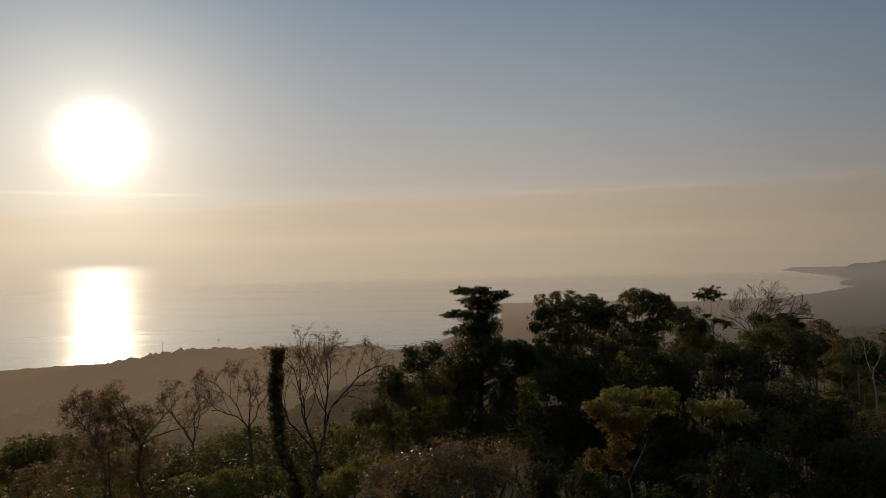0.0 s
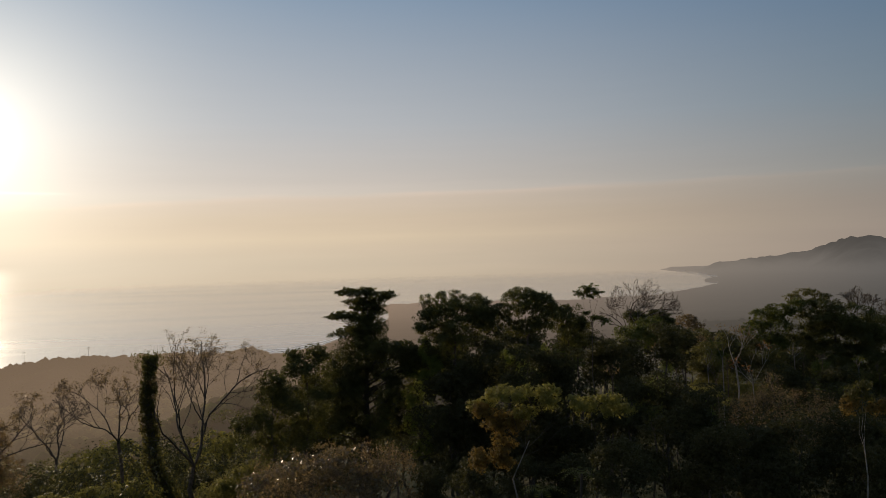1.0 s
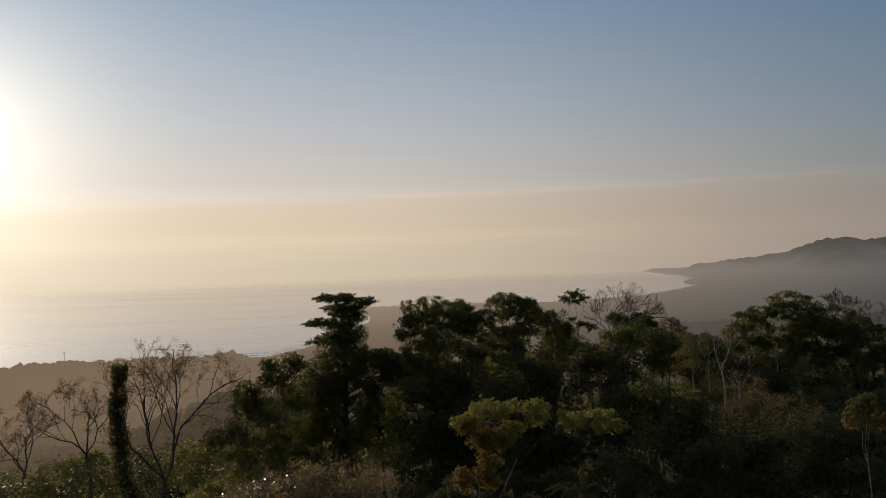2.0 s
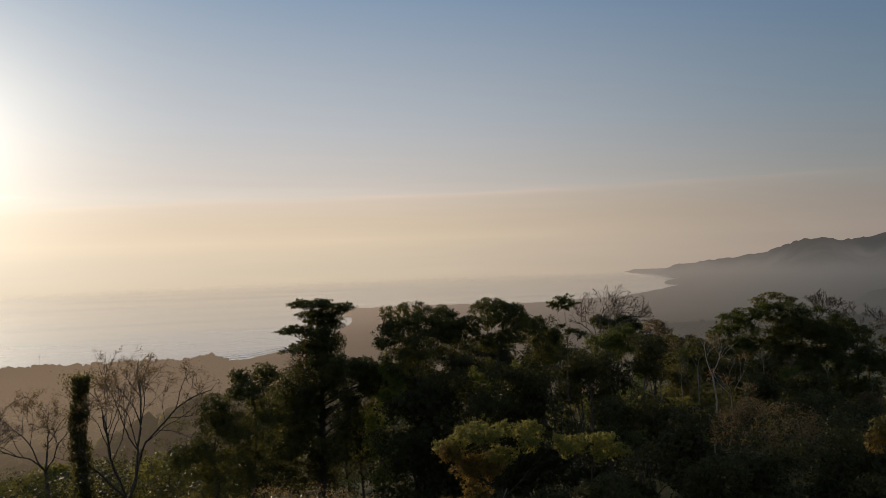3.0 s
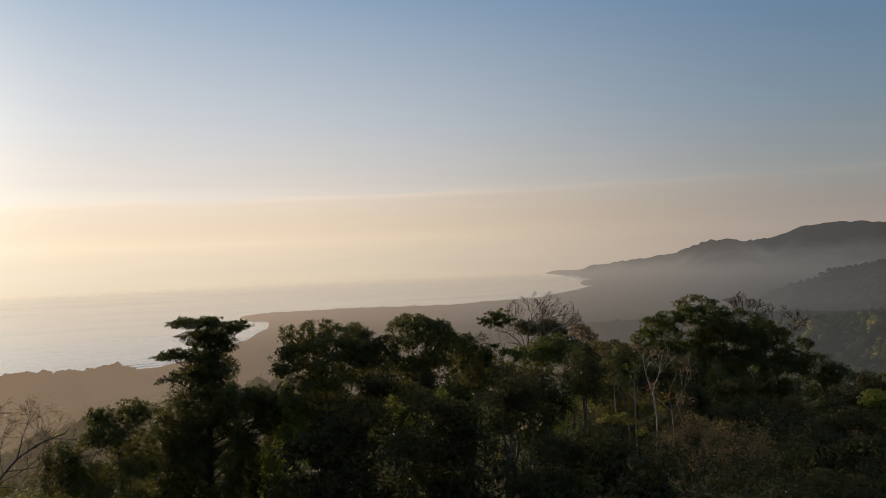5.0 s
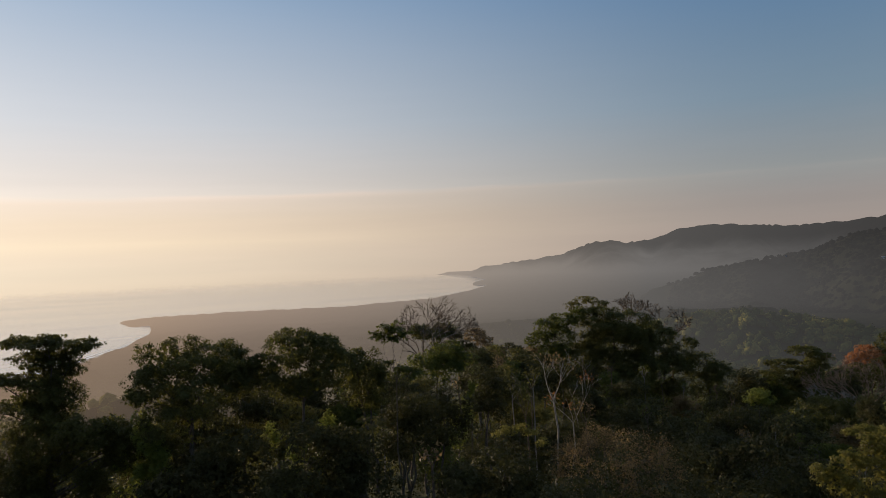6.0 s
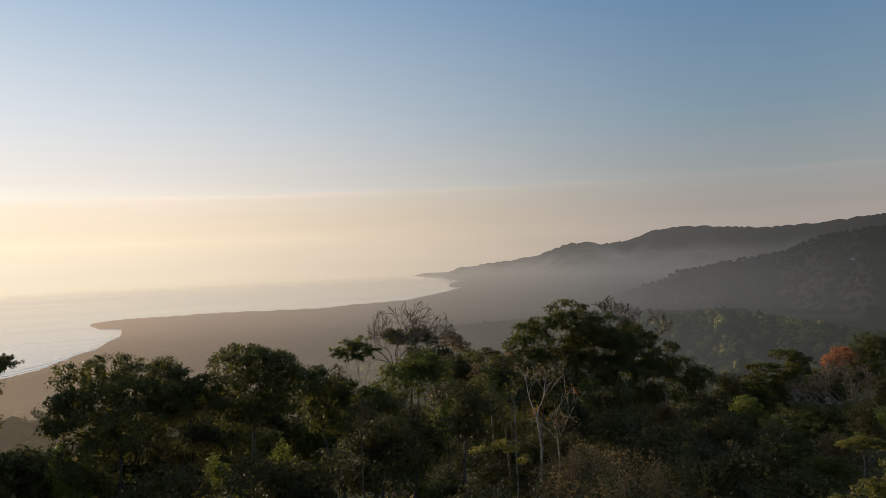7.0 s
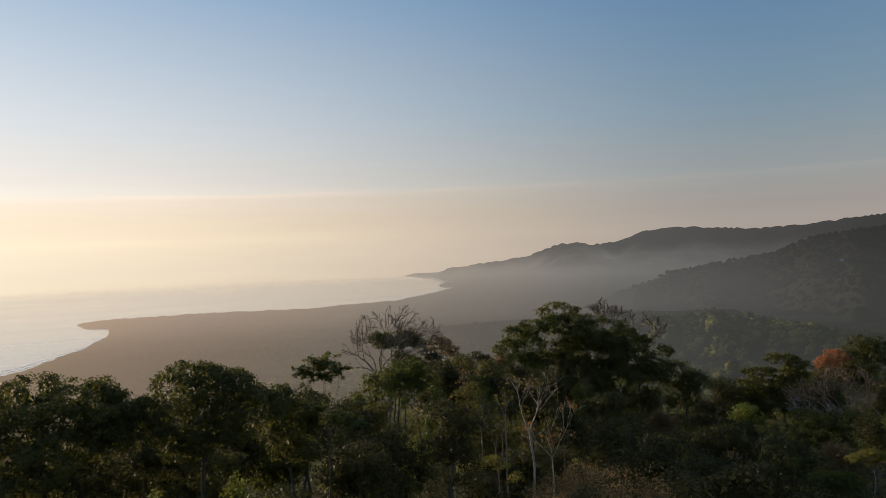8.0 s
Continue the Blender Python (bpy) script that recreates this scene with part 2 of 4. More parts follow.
backdrop = far_haze_material("far_country", (0.022, 0.030, 0.014), (0.060, 0.060, 0.034), 0.2, 0.9, 900.0)
far_olive = far_haze_material("far_canopy_olive", (0.070, 0.078, 0.022), (0.260, 0.225, 0.060), 0.3, 0.8, 1100.0, 0.5, 1.2)
far_dark = far_haze_material("far_canopy_dark", (0.040, 0.056, 0.018), (0.095, 0.110, 0.036), 0.0, 0.8, 800.0, 0.5, 1.2)
far_valley = far_haze_material("far_canopy_valley", (0.050, 0.066, 0.020), (0.140, 0.160, 0.050), 0.2, 0.5, 480.0, 0.5, 1.2)
far_mountain = far_haze_material("far_mountain_woods", (0.024, 0.032, 0.015), (0.066, 0.066, 0.038), 0.2, 0.0, 400.0)

water, n, out = material("sea_water")
pos = n.add("ShaderNodeNewGeometry").outputs["Position"]
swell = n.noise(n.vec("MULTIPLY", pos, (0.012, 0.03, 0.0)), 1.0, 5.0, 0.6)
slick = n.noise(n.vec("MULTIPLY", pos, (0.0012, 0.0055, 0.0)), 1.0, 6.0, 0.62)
# warm haze light is painted into the water's pale peach base colour
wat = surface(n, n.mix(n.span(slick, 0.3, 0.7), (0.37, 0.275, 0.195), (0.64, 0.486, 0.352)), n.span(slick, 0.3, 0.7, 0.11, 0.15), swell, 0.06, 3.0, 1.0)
# haze imitated by transparency: the last kilometres dissolve into the sky
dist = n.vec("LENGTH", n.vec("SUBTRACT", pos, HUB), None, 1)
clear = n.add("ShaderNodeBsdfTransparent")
haze_fade = n.add("ShaderNodeMixShader")
n.put(n.span(dist, 3200.0, 4985.0, 0.0, 1.0), haze_fade.inputs[0]), n.put(wat, haze_fade.inputs[1]), n.put(clear.outputs[0], haze_fade.inputs[2])
n.put(haze_fade.outputs[0], out)

foam, n, out = material("surf_foam")
pos = n.add("ShaderNodeNewGeometry").outputs["Position"]
n.put(surface(n, n.mix(n.span(n.noise(pos, 0.15, 4.0, 0.7), 0.35, 0.6), (0.80, 0.77, 0.72), (0.92, 0.90, 0.86)), 0.22, spec=1.0), out)

# ---- mesh helpers ----


def build(name, verts, faces, mat, smooth=False):
    me = bpy.data.meshes.new(name)
    me.from_pydata(np.asarray(verts).tolist(), [], faces.tolist() if isinstance(faces, np.ndarray) else faces)
    me.materials.append(mat)
    if smooth:
        me.polygons.foreach_set("use_smooth", np.ones(len(me.polygons), bool))
    me.update()
    return me


def part(name, verts, faces, mat, parent, label="", smooth=False):
    ob = new(name, build(name, verts, faces, mat, smooth))
    ob.parent = parent
    if label:
        ob["label"] = label
    return ob


def thing(name, label, category, at, group=""):
    ob = new(name)
    ob.empty_display_size = 0.5
    ob.location = at
    return tagged(ob, label, category, group)


# ---- the lie of the land ----
# Rings round HUB: bearing in degrees (0 = north, + = east), distance in metres.
NEAR_R = [0, 40, 70, 110, 160, 220, 300, 420, 600, 900, 1300, 6000]
NEAR_W = [101, 99, 92, 80, 66, 54, 40, 28, 18, 10, 7, 6]
NEAR_E = [101, 100, 95, 88, 82, 69, 54, 48, 34, 16, 9, 8]
# ridges: distance, front slope, back slope, bearings, sight elevation of the crest
NEAR_RIDGES = [
    (720, 0.30, 0.55, [-75, -50, -31, -26.4, -22.4, -20, -18.7, -17.4, -16.4, -12, -8.6, -6.7, -5.4, -4.3, -3.3, 0], [-9.5, -8.6, -7.7, -7.05, -6.58, -6.25, -6.5, -6.2, -6.5, -6.65, -6.8, -6.55, -7.05, -7.75, -8.4, -10]),
    (800, 0.25, 0.30, [-6, -2.3, -0.1, 3.0, 6, 9], [-8.5, -7.2, -6.75, -8.0, -8.8, -9.6]),
    (560, 0.34, 0.40, [36, 40, 43, 44.2, 48.2, 50.1, 53.8, 57.2, 62, 80], [-7.6, -6.2, -5.6, -5.3, -5.1, -5.05, -5.65, -6.5, -6.7, -6.4]),
    (345, 0.40, 0.40, [-16, -12, -8, -4, 0, 3, 6, 10, 14], [-13.2, -11.3, -10.3, -10.2, -9.5, -9.0, -9.3, -10.6, -12]),
    (1000, 0.15, 0.12, [20, 25, 27, 30, 33, 42, 50], [-6.6, -5.8, -5.5, -5.3, -5.15, -4.7, -4.6]),
]
FAR_RIDGES = [
    (1650, 0.30, 0.35, [42, 44.3, 45.6, 47.5, 50.6, 53.2, 55, 59, 70, 100], [-3.0, -2.5, -1.8, -1.5, -1.0, -0.5, 0.3, 0.85, 1.4, 1.2]),
    (4200, 0.30, 0.25, [25.5, 26, 28.6, 30.8, 33, 35.2, 37.5, 38.9, 39.8, 42, 43.9, 46.5, 51.5, 54.7, 59, 75, 110],
     [-1.7, -1.4, -1.03, -0.76, -0.53, -0.22, 0.6, 0.67, 0.46, 0.62, 1.37, 1.53, 1.2, 1.3, 1.72, 2.2, 1.6]),
]
# distance of the shore by bearing
SHORE_B = [-180, -125, -100, -60, -4, -0.9, 0.8, 2.6, 4.0, 4.25, 4.4, 6.3, 10, 13.4, 16.3, 18.4, 20.5, 24.9, 27.5, 29.3, 29.6, 180]
SHORE_R = [6000, 6000, 1500, 1000, 950, 1020, 1105, 1208, 1380, 1450, 1850, 1840, 1870, 1850, 1770, 1810, 1900, 1990, 2280, 2600, 9000, 9000]


def wobble(x, y, step):
    """Smooth noise in -1..1, cheap enough for arrays."""
    k = 2 * math.pi / step
    return (np.sin(k * x + 1.7 * np.sin(0.6 * k * y)) + np.sin(1.31 * k * y + 2.1 * np.sin(0.53 * k * x + 1)) + np.sin(0.83 * k * (x + y) + 1.3 * np.sin(k * (x - y)))) / 3


def land(bearing, r):
    """Ground height for arrays of bearing (degrees) and distance from HUB."""
    b, r = np.asarray(bearing, float), np.asarray(r, float)
    x, y = HUB[0] + r * np.sin(np.radians(b)), HUB[1] + r * np.cos(np.radians(b))
    east = np.clip((b + 5) / 35, 0, 1)
    z = np.interp(r, NEAR_R, NEAR_W) * (1 - east) + np.interp(r, NEAR_R, NEAR_E) * east
    z = z + wobble(x, y, 47) * np.clip(r / 60, 0, 1) * 1.2 + wobble(x, y, 210) * np.clip(r / 250, 0, 1) * 3 * np.clip(1 - r / 2500, 0.2, 1)
    for rc, front, rear, bs, es in NEAR_RIDGES + FAR_RIDGES:
        rcc = rc * (1 + 0.05 * wobble(b * 10, b * 0, 83))
        crest = HUB[2] + rcc * np.tan(np.radians(np.interp(b, bs, es)))
        flank = np.where(r < rcc, rcc - r, 0) * front + np.where(r > rcc, r - rcc, 0) * rear
        rough = 0.5 if rc < 900 else 0.22
        spur = 1 + rough * wobble(x * 1.3, y, rc * 0.2) + 0.5 * rough * wobble(y, x, rc * 0.07)
        crest = crest + wobble(x, y, rc * 0.014) * rc * 0.0006
        side = np.clip((bs[0] - b) / 3, 0, 9) + np.clip((b - bs[-1]) / 3, 0, 9)
        z = np.maximum(z, crest - flank * spur - side * rc * 0.03)
    shore = np.interp(b, SHORE_B, SHORE_R) * (1 + 0.006 * wobble(b * 20, b * 0, 17))
    inland = shore - r
    spit = np.minimum(np.minimum(r - 1640, 1840 - r), (b - 2.2 - np.abs(r - 1780) / 220) * 26)
    head = np.minimum(np.minimum(r - 2860, 3150 - r), (b - 28.3) * 50)
    cape = np.minimum(r - 3500, (b - 27.8 + (r - 4200) / 480) * 140)
    inland = np.maximum(np.maximum(inland, spit), np.maximum(head, cape))
    bank = np.where(inland > 0, inland * np.where(r > 2700, 0.3, 0.16) + 0.4, np.clip(inland * 0.1, -8, 0) - 0.6)
    canopy = np.clip((inland - 25) / 40, 0, 1) * np.clip((r - 900) / 300, 0, 1) * (0.7 * wobble(x, y, 37) + 0.5 * wobble(y, x, 90))
    z = np.minimum(z, bank) + canopy
    return z


def ground_at(x, y):
    dx, dy = x - HUB[0], y - HUB[1]
    return float(land(math.degrees(math.atan2(dx, dy)), math.hypot(dx, dy)))


def ring_sheet(r0, r1, count, fine):
    b = np.concatenate([np.arange(-180, -45, 3.0), np.arange(-45, 75, fine), np.arange(75, 180.1, 3.0)])
    r = np.geomspace(r0, r1, count)
    B, R = np.meshgrid(b, r)
    z = land(B, R)
    v = np.stack([HUB[0] + R * np.sin(np.radians(B)), HUB[1] + R * np.cos(np.radians(B)), z], -1).reshape(-1, 3)
    m, k = len(b), np.arange(len(r) - 1)[:, None] * len(b) + np.arange(len(b) - 1)[None, :]
    f = np.stack([k, k + 1, k + m + 1, k + m], -1).reshape(-1, 4)
    return v, f


v, f = ring_sheet(0.02, 310, 110, 0.5)
tagged(new("ground", build("ground", v, f, soil, True)), "brown and green forest floor on a steep hillside", "ground", kind="structure")
v, f = ring_sheet(300, 5600, 200, 0.18)
f = f[v[f][:, :, 2].max(1) > -6.5]
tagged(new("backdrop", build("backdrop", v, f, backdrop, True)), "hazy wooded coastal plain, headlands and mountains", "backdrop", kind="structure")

sea_b = np.radians(np.concatenate([np.arange(-150, -50, 5.0), np.arange(-50, 60, 1.0)]))
sea_r = np.geomspace(760, 6000, 40)
SB, SR = np.meshgrid(sea_b, sea_r)
v = np.stack([HUB[0] + SR * np.sin(SB), HUB[1] + SR * np.cos(SB), SB * 0], -1).reshape(-1, 3)
k = np.arange(len(sea_r) - 1)[:, None] * len(sea_b) + np.arange(len(sea_b) - 1)[None, :]
f = np.stack([k, k + 1, k + len(sea_b) + 1, k + len(sea_b)], -1).reshape(-1, 4)
tagged(new("water", build("water", v, f, water, True)), "calm silvery sea in low evening sun, warm haze painted into its colour", "sea", kind="structure")


def surf(b0, b1, out, width, seed):
    """A broken line of white water along the shore, out metres from it."""
    rnd = np.random.default_rng(seed)
    b = np.arange(b0, b1, 0.06)
    r = np.interp(b, SHORE_B, SHORE_R) + out + 5 * wobble(b * 20, b * 0, 9)
    w = width * np.clip(0.7 + 0.6 * wobble(b * 12, b * 3, 11 + seed), 0.12, 1.3)
    s, c = np.sin(np.radians(b)), np.cos(np.radians(b))
    v = np.concatenate([np.stack([HUB[0] + (r - w) * s, HUB[1] + (r - w) * c, b * 0 + 0.25], 1), np.stack([HUB[0] + (r + w) * s, HUB[1] + (r + w) * c, b * 0 + 0.25], 1)])
    k = np.arange(len(b) - 1)
    f = np.stack([k, k + 1, k + 1 + len(b), k + len(b)], 1)
    tagged(new("surf", build("surf", v, f, foam)), "thin broken line of white surf along the beach", "surf", kind="structure")


for out_m, wide, seed in ((8, 14, 1), (44, 5, 2), (68, 3, 3)):
    surf(-6.0, 4.2, out_m, wide, seed)
surf(4.5, 29.2, 9, 9, 4)

# ---- plants ----

def tube(points, radii, sides):
    """A tapered tube along points."""
    P, n = np.asarray(points, float), len(points)
    t = np.gradient(P, axis=0)
    t /= np.linalg.norm(t, axis=1)[:, None] + 1e-9
    ref = np.where(np.abs(t[:, 2:3]) > 0.9, np.array([[1.0, 0, 0]]), np.array([[0, 0, 1.0]]))
    a = np.cross(t, ref)
    a /= np.linalg.norm(a, axis=1)[:, None] + 1e-9
    b = np.cross(t, a)
    th = np.arange(sides) * 2 * math.pi / sides
    ring = (P[:, None] + np.asarray(radii)[:, None, None] * (np.cos(th)[None, :, None] * a[:, None] + np.sin(th)[None, :, None] * b[:, None])).reshape(-1, 3)
    i = np.arange(n - 1)[:, None] * sides
    j = np.arange(sides)[None, :]
    f = np.stack([i + j, i + (j + 1) % sides, i + sides + (j + 1) % sides, i + sides + j], -1).reshape(-1, 4)
    return ring, f


def join(pieces):
    vs, fs, o = [], [], 0
    for v, f in pieces:
        vs.append(v), fs.append(f + o)
        o += len(v)
    return np.concatenate(vs), np.concatenate(fs)


def bend(a, b, sag, steps, rnd):
    """A crooked line from a to b."""
    a, b = np.asarray(a, float), np.asarray(b, float)
    s = np.linspace(0, 1, steps)[:, None]
    off = rnd.normal(0, 1, (steps, 3)) * min(np.linalg.norm(b - a), 5.0) * 0.035
    off[0] = off[-1] = 0
    p = a + (b - a) * s + off
    p[:, 2] += sag * (np.sin(s[:, 0] * math.pi))
    return p


def unit(a):
    return a / (np.linalg.norm(a, axis=-1, keepdims=True) + 1e-9)


def leaves(P, size, rnd, facing=None, droop=0.35, scatter=0.32, slim=0.3):
    """A pointed blade at each point of P, its face turned roughly to facing."""
    n = len(P)
    if facing is None:
        facing = unit(rnd.normal(0, 1, (n, 3)))
    nor = unit(facing + np.array([0, 0, 0.35]) + rnd.normal(0, scatter, (n, 3)))
    a = unit(np.cross(nor, rnd.normal(0, 1, (n, 3))) - np.array([0, 0, droop]))
    w = unit(np.cross(a, nor))
    s = (size * rnd.uniform(0.6, 1.4, n))[:, None]
    v = np.stack([P - a * s * 0.45 + w * s * slim, P - a * s * 0.45 - w * s * slim, P + a * s * 0.62], 1).reshape(-1, 3)
    return v, np.arange(n * 3).reshape(-1, 3)


def spray_crown(lobes, size, density, rnd):
    """A crown of feathered sprays: in each lobe twigs run outward to pointed, slightly drooping tips with leaves along both sides."""
    spots, face = [], []
    for x, y, z, rx, rz in lobes:
        k = max(9, int(16 * density * (rx * rz) ** 0.5 / 0.5))
        d = unit(rnd.normal(0, 1, (k, 3)) * np.array([1, 1, 0.75]) + np.array([0, 0, 0.15]))
        reach_out = rnd.uniform(0.7, 1.28, k)
        length = d * np.array([rx, rx, rz]) * reach_out[:, None]
        m = max(14, int(14.0 * density * rx * (rx + rz) / (size * size) / k))
        s = rnd.uniform(0.1, 1.0, (k, m, 1)) ** 0.8
        side = unit(np.cross(d, np.array([0, 0, 1.0])) + 1e-6)
        wide = rnd.uniform(-1, 1, (k, m, 1)) * rx * 0.34 * (1.04 - s) ** 0.7
        p = np.array([x, y, z]) + length[:, None] * s + side[:, None] * wide
        p = p + np.array([0, 0, 1.0]) * (rnd.normal(0, 0.12, (k, m, 1)) * rz - 0.10 * rx * s * s + 0.05 * rx * s)
        spots.append(p.reshape(-1, 3))
        face.append(np.broadcast_to(d[:, None] * 0.5 + np.array([0, 0, 0.8]), p.shape).reshape(-1, 3))
    P, e = np.concatenate(spots), unit(np.concatenate(face))
    return leaves(P, size, rnd, e, 0.15, 0.35, 0.26)


def crown_points(lobes, size, density, rnd):
    """Where leaves sit on a crown of lobes (x, y, z, radius, half height): tufts over each lobe's skin, with hollows between."""
    out, face, core, knobs = [], [], [], []
    for x, y, z, rx, rz in lobes:
        knobs.append((x, y, z, rx * 0.96, rz * 0.96))
        for d in unit(rnd.normal(0, 1, (2, 3)) + np.array([0, 0, 0.3])):
            s = rnd.uniform(0.35, 0.5)
            knobs.append((x + d[0] * rx * 0.75, y + d[1] * rx * 0.75, z + d[2] * rz * 0.75, rx * s, rz * s))
    for i, (x, y, z, rx, rz) in enumerate(knobs):
        area = 4 * math.pi * (rx * rx + 2 * rx * rz) / 3
        rc = min(max(0.34 * math.sqrt(rx * rz), size * 1.6), 1.3)
        k = max(5, int(area / (rc * rc * 2.1)))
        d = unit(rnd.normal(0, 1, (k, 3)) + np.array([0, 0, 0.25]))
        c = np.array([x, y, z]) + d * rnd.uniform(0.6, 1.08, (k, 1)) * np.array([rx, rx, rz])
        m = max(8, int(area * 0.74 * density / (0.3 * size * size) / k))
        e = unit(rnd.normal(0, 0.75, (k, m, 3)) + d[:, None] * 0.7 + np.array([0, 0, 0.3]))
        r = rc * rnd.uniform(0.6, 1.4, (k, 1, 1)) * rnd.uniform(0.55, 1.12, (k, m, 1))
        out.append((c[:, None] + e * r * np.array([1, 1, min(0.8, max(0.3, 1.1 * rz / rx))])).reshape(-1, 3))
        face.append(e.reshape(-1, 3))
        q = int(30 * density) + 4
        if i % 3:
            continue
        core.append(np.array([x, y, z]) + unit(rnd.normal(0, 1, (q, 3))) * rnd.uniform(0.15, 0.62, (q, 1)) * np.array([rx, rx, rz]))
    return np.concatenate(out), np.concatenate(face), np.concatenate(core)


def crown(lobes, size, density, rnd):
    P, e, core = crown_points(lobes, size, density, rnd)
    inner = min(0.45, 0.34 * np.mean([min(l[3], 1.3 * l[4]) for l in lobes]) + 0.05)
    return join([leaves(P, size, rnd, e), leaves(core, inner, rnd)])


def tree(name, label, leaf, at, radius, size, density, lobes, bark=bark_dark, group="", sprays=False, second=None):
    """A leafy tree: lobes (dx, dy, height above the sea, radius, half height) carried by limbs from one crooked trunk."""
    x, y = at
    z0 = ground_at(x, y) - 0.3
    rnd = np.random.default_rng(int(abs(x * 31 + y * 57) * 10) % 99991)
    root = thing(name, label, "tree" if "bush" not in name and "shrub" not in name else "bush", (x, y, z0), group)
    L = [(a, b, c - z0, d, e) for a, b, c, d, e in lobes]
    top = max(l[2] for l in L)
    mid = np.average([l[:2] for l in L], axis=0, weights=[l[3] for l in L]) * 0.6
    crest = np.array([*mid, top * 0.86])
    trunk = bend((0, 0, 0), crest, 0, 9, rnd)
    part("trunk", *tube(trunk, np.linspace(radius * 1.2, radius * 0.22, 9), 8), bark, root, smooth=True)
    for k, (lx, ly, lz, rx, rz) in enumerate(L):
        if rx < 0.5 and k % 4 and len(L) > 10:
            continue
        limbs = []
        reach = math.hypot(lx - mid[0], ly - mid[1])
        s = min(max((lz - 0.45 * reach - 0.3) / crest[2], 0.68 if bark is bark_pale else 0.3), 0.97) * 8
        start = np.array([np.interp(s, np.arange(9), trunk[:, k]) for k in range(3)])
        thick = radius * (1.1 - 0.1 * s) * 0.38
        p = bend(start, (lx, ly, lz), 0.2, 5, rnd)
        for _ in range(5):
            d = rnd.normal(0, 1, 3)
            d /= np.linalg.norm(d)
            q = np.array([lx, ly, lz]) + d * np.array([rx, rx, rz]) * 0.95
            limbs.append(tube(bend(p[3], q, 0.1, 3, rnd), np.linspace(thick * 0.35, thick * 0.1, 3), 3))
        wood = bark_dark if bark is bark_pale else bark
        main = part("limb", *tube(p, np.linspace(thick, thick * 0.3, 5), 5), wood, root, smooth=True)
        tagged(part("branchwork", *join(limbs), wood, main, smooth=True), kind="stuff")
    flat = [l for l in L if sprays and l[4] < 0.75 * l[3]]
    full = [l for l in L if l not in flat] + [(a, b, c - 0.1 * e, d * 0.76, e * 1.15) for a, b, c, d, e in flat if d > 0.9]
    part("crown", *join([make(some, size, density, rnd) for make, some in ((spray_crown, flat), (crown, full)) if some]), leaf, root)
    if second:
        called, tone, words, more = second
        part(called, *(spray_crown if sprays else crown)([(a, b, c - z0, d, e) for a, b, c, d, e in more], size, density, rnd), tone, root, words)
    return root


def ramify(rnd, fork, centre, half, radius, first, depth, tilt, step, slender, stems=None, airy=1.0):
    """Limbs that part again and again on their way out to a dome; gives for each limb its list of (points, radii) and the twig ends."""
    tips, uneven = [], rnd.uniform(0, 6.283, 3)
    spin = [rnd.uniform(0, 6.283)]

    def inside(q):
        rel = (q - centre) / half
        a = math.atan2(rel[1], rel[0])
        edge = 1 + 0.10 * math.sin(3 * a + uneven[0]) + 0.07 * math.sin(7 * a + uneven[1]) + 0.06 * math.sin(5 * rel[2] + 2 * a + uneven[2])
        if rel[2] < 0:
            rel = rel * np.array([1, 1, 0.35])
        return np.linalg.norm(rel) < edge

    def grow(p, d, r, length, level, out):
        count = max(4, int(length / (step * (0.8 if level < 2 else 0.55))))
        pts, kids = [p], []
        gap = max(1.0, airy * count * (0.11 if level == 0 else 0.15 if level == 1 else 0.21))
        due = count * (0.26 if level == 0 else 0.22) + rnd.uniform(0, gap * 0.5)
        flat = unit(np.array([d[0], d[1], 0.0]) + 1e-6)
        for k in range(count):
            s = k / count
            lift = (0.05 - 0.11 * s) if level == 0 else (0.03 if level < 3 else -0.02)
            d = unit(d + rnd.normal(0, 0.10 if level < 2 else 0.15, 3) + np.array([0, 0, lift]) + flat * (0.03 if level < 2 else 0.02))
            q = pts[-1] + d * (length / count)
            if not inside(q):
                break
            pts.append(q)
            if k >= due and level < depth:
                due += gap * rnd.uniform(0.7, 1.3)
                kids.append((q, d, s))
        if len(pts) < 2:
            return
        n = len(pts)
        rr = np.maximum(r * np.linspace(1.0, 0.38, n), slender)
        out.append((np.array(pts), rr))
        if level >= depth - 1:
            tips.append(pts[-1])
        for q, e, s in kids + [(pts[-1], d, 0.92)]:
            if level >= depth:
                break
            spin[0] += 2.4 + rnd.normal(0, 0.5)
            axis = unit(np.cross(e, np.array([math.cos(spin[0]), math.sin(spin[0]), 0.25])))
            turn = unit(e + axis * rnd.uniform(0.45, 1.0))
            if turn[2] < -0.2:
                turn[2] *= -0.4
            grow(q, unit(turn), r * (0.56 - 0.2 * s), length * (0.62 - 0.30 * s) * rnd.uniform(0.75, 1.2), level + 1, out)

    limbs = []
    for k in range(first):
        th = k * 6.283 / first + rnd.normal(0, 0.25)
        lean = tilt * rnd.uniform(0.45, 1.15)
        d = np.array([math.cos(th) * math.sin(lean), math.sin(th) * math.sin(lean), math.cos(lean)])
        out = []
        start = fork if stems is None else fork + np.array([math.cos(th), math.sin(th), 0]) * stems * rnd.uniform(0.2, 1)
        grow(start, d, radius * rnd.uniform(0.42, 0.62), (centre[2] + half[2] - fork[2]) * rnd.uniform(0.85, 1.1), 0, out)
        limbs.append(out)
    return limbs, np.array(tips)


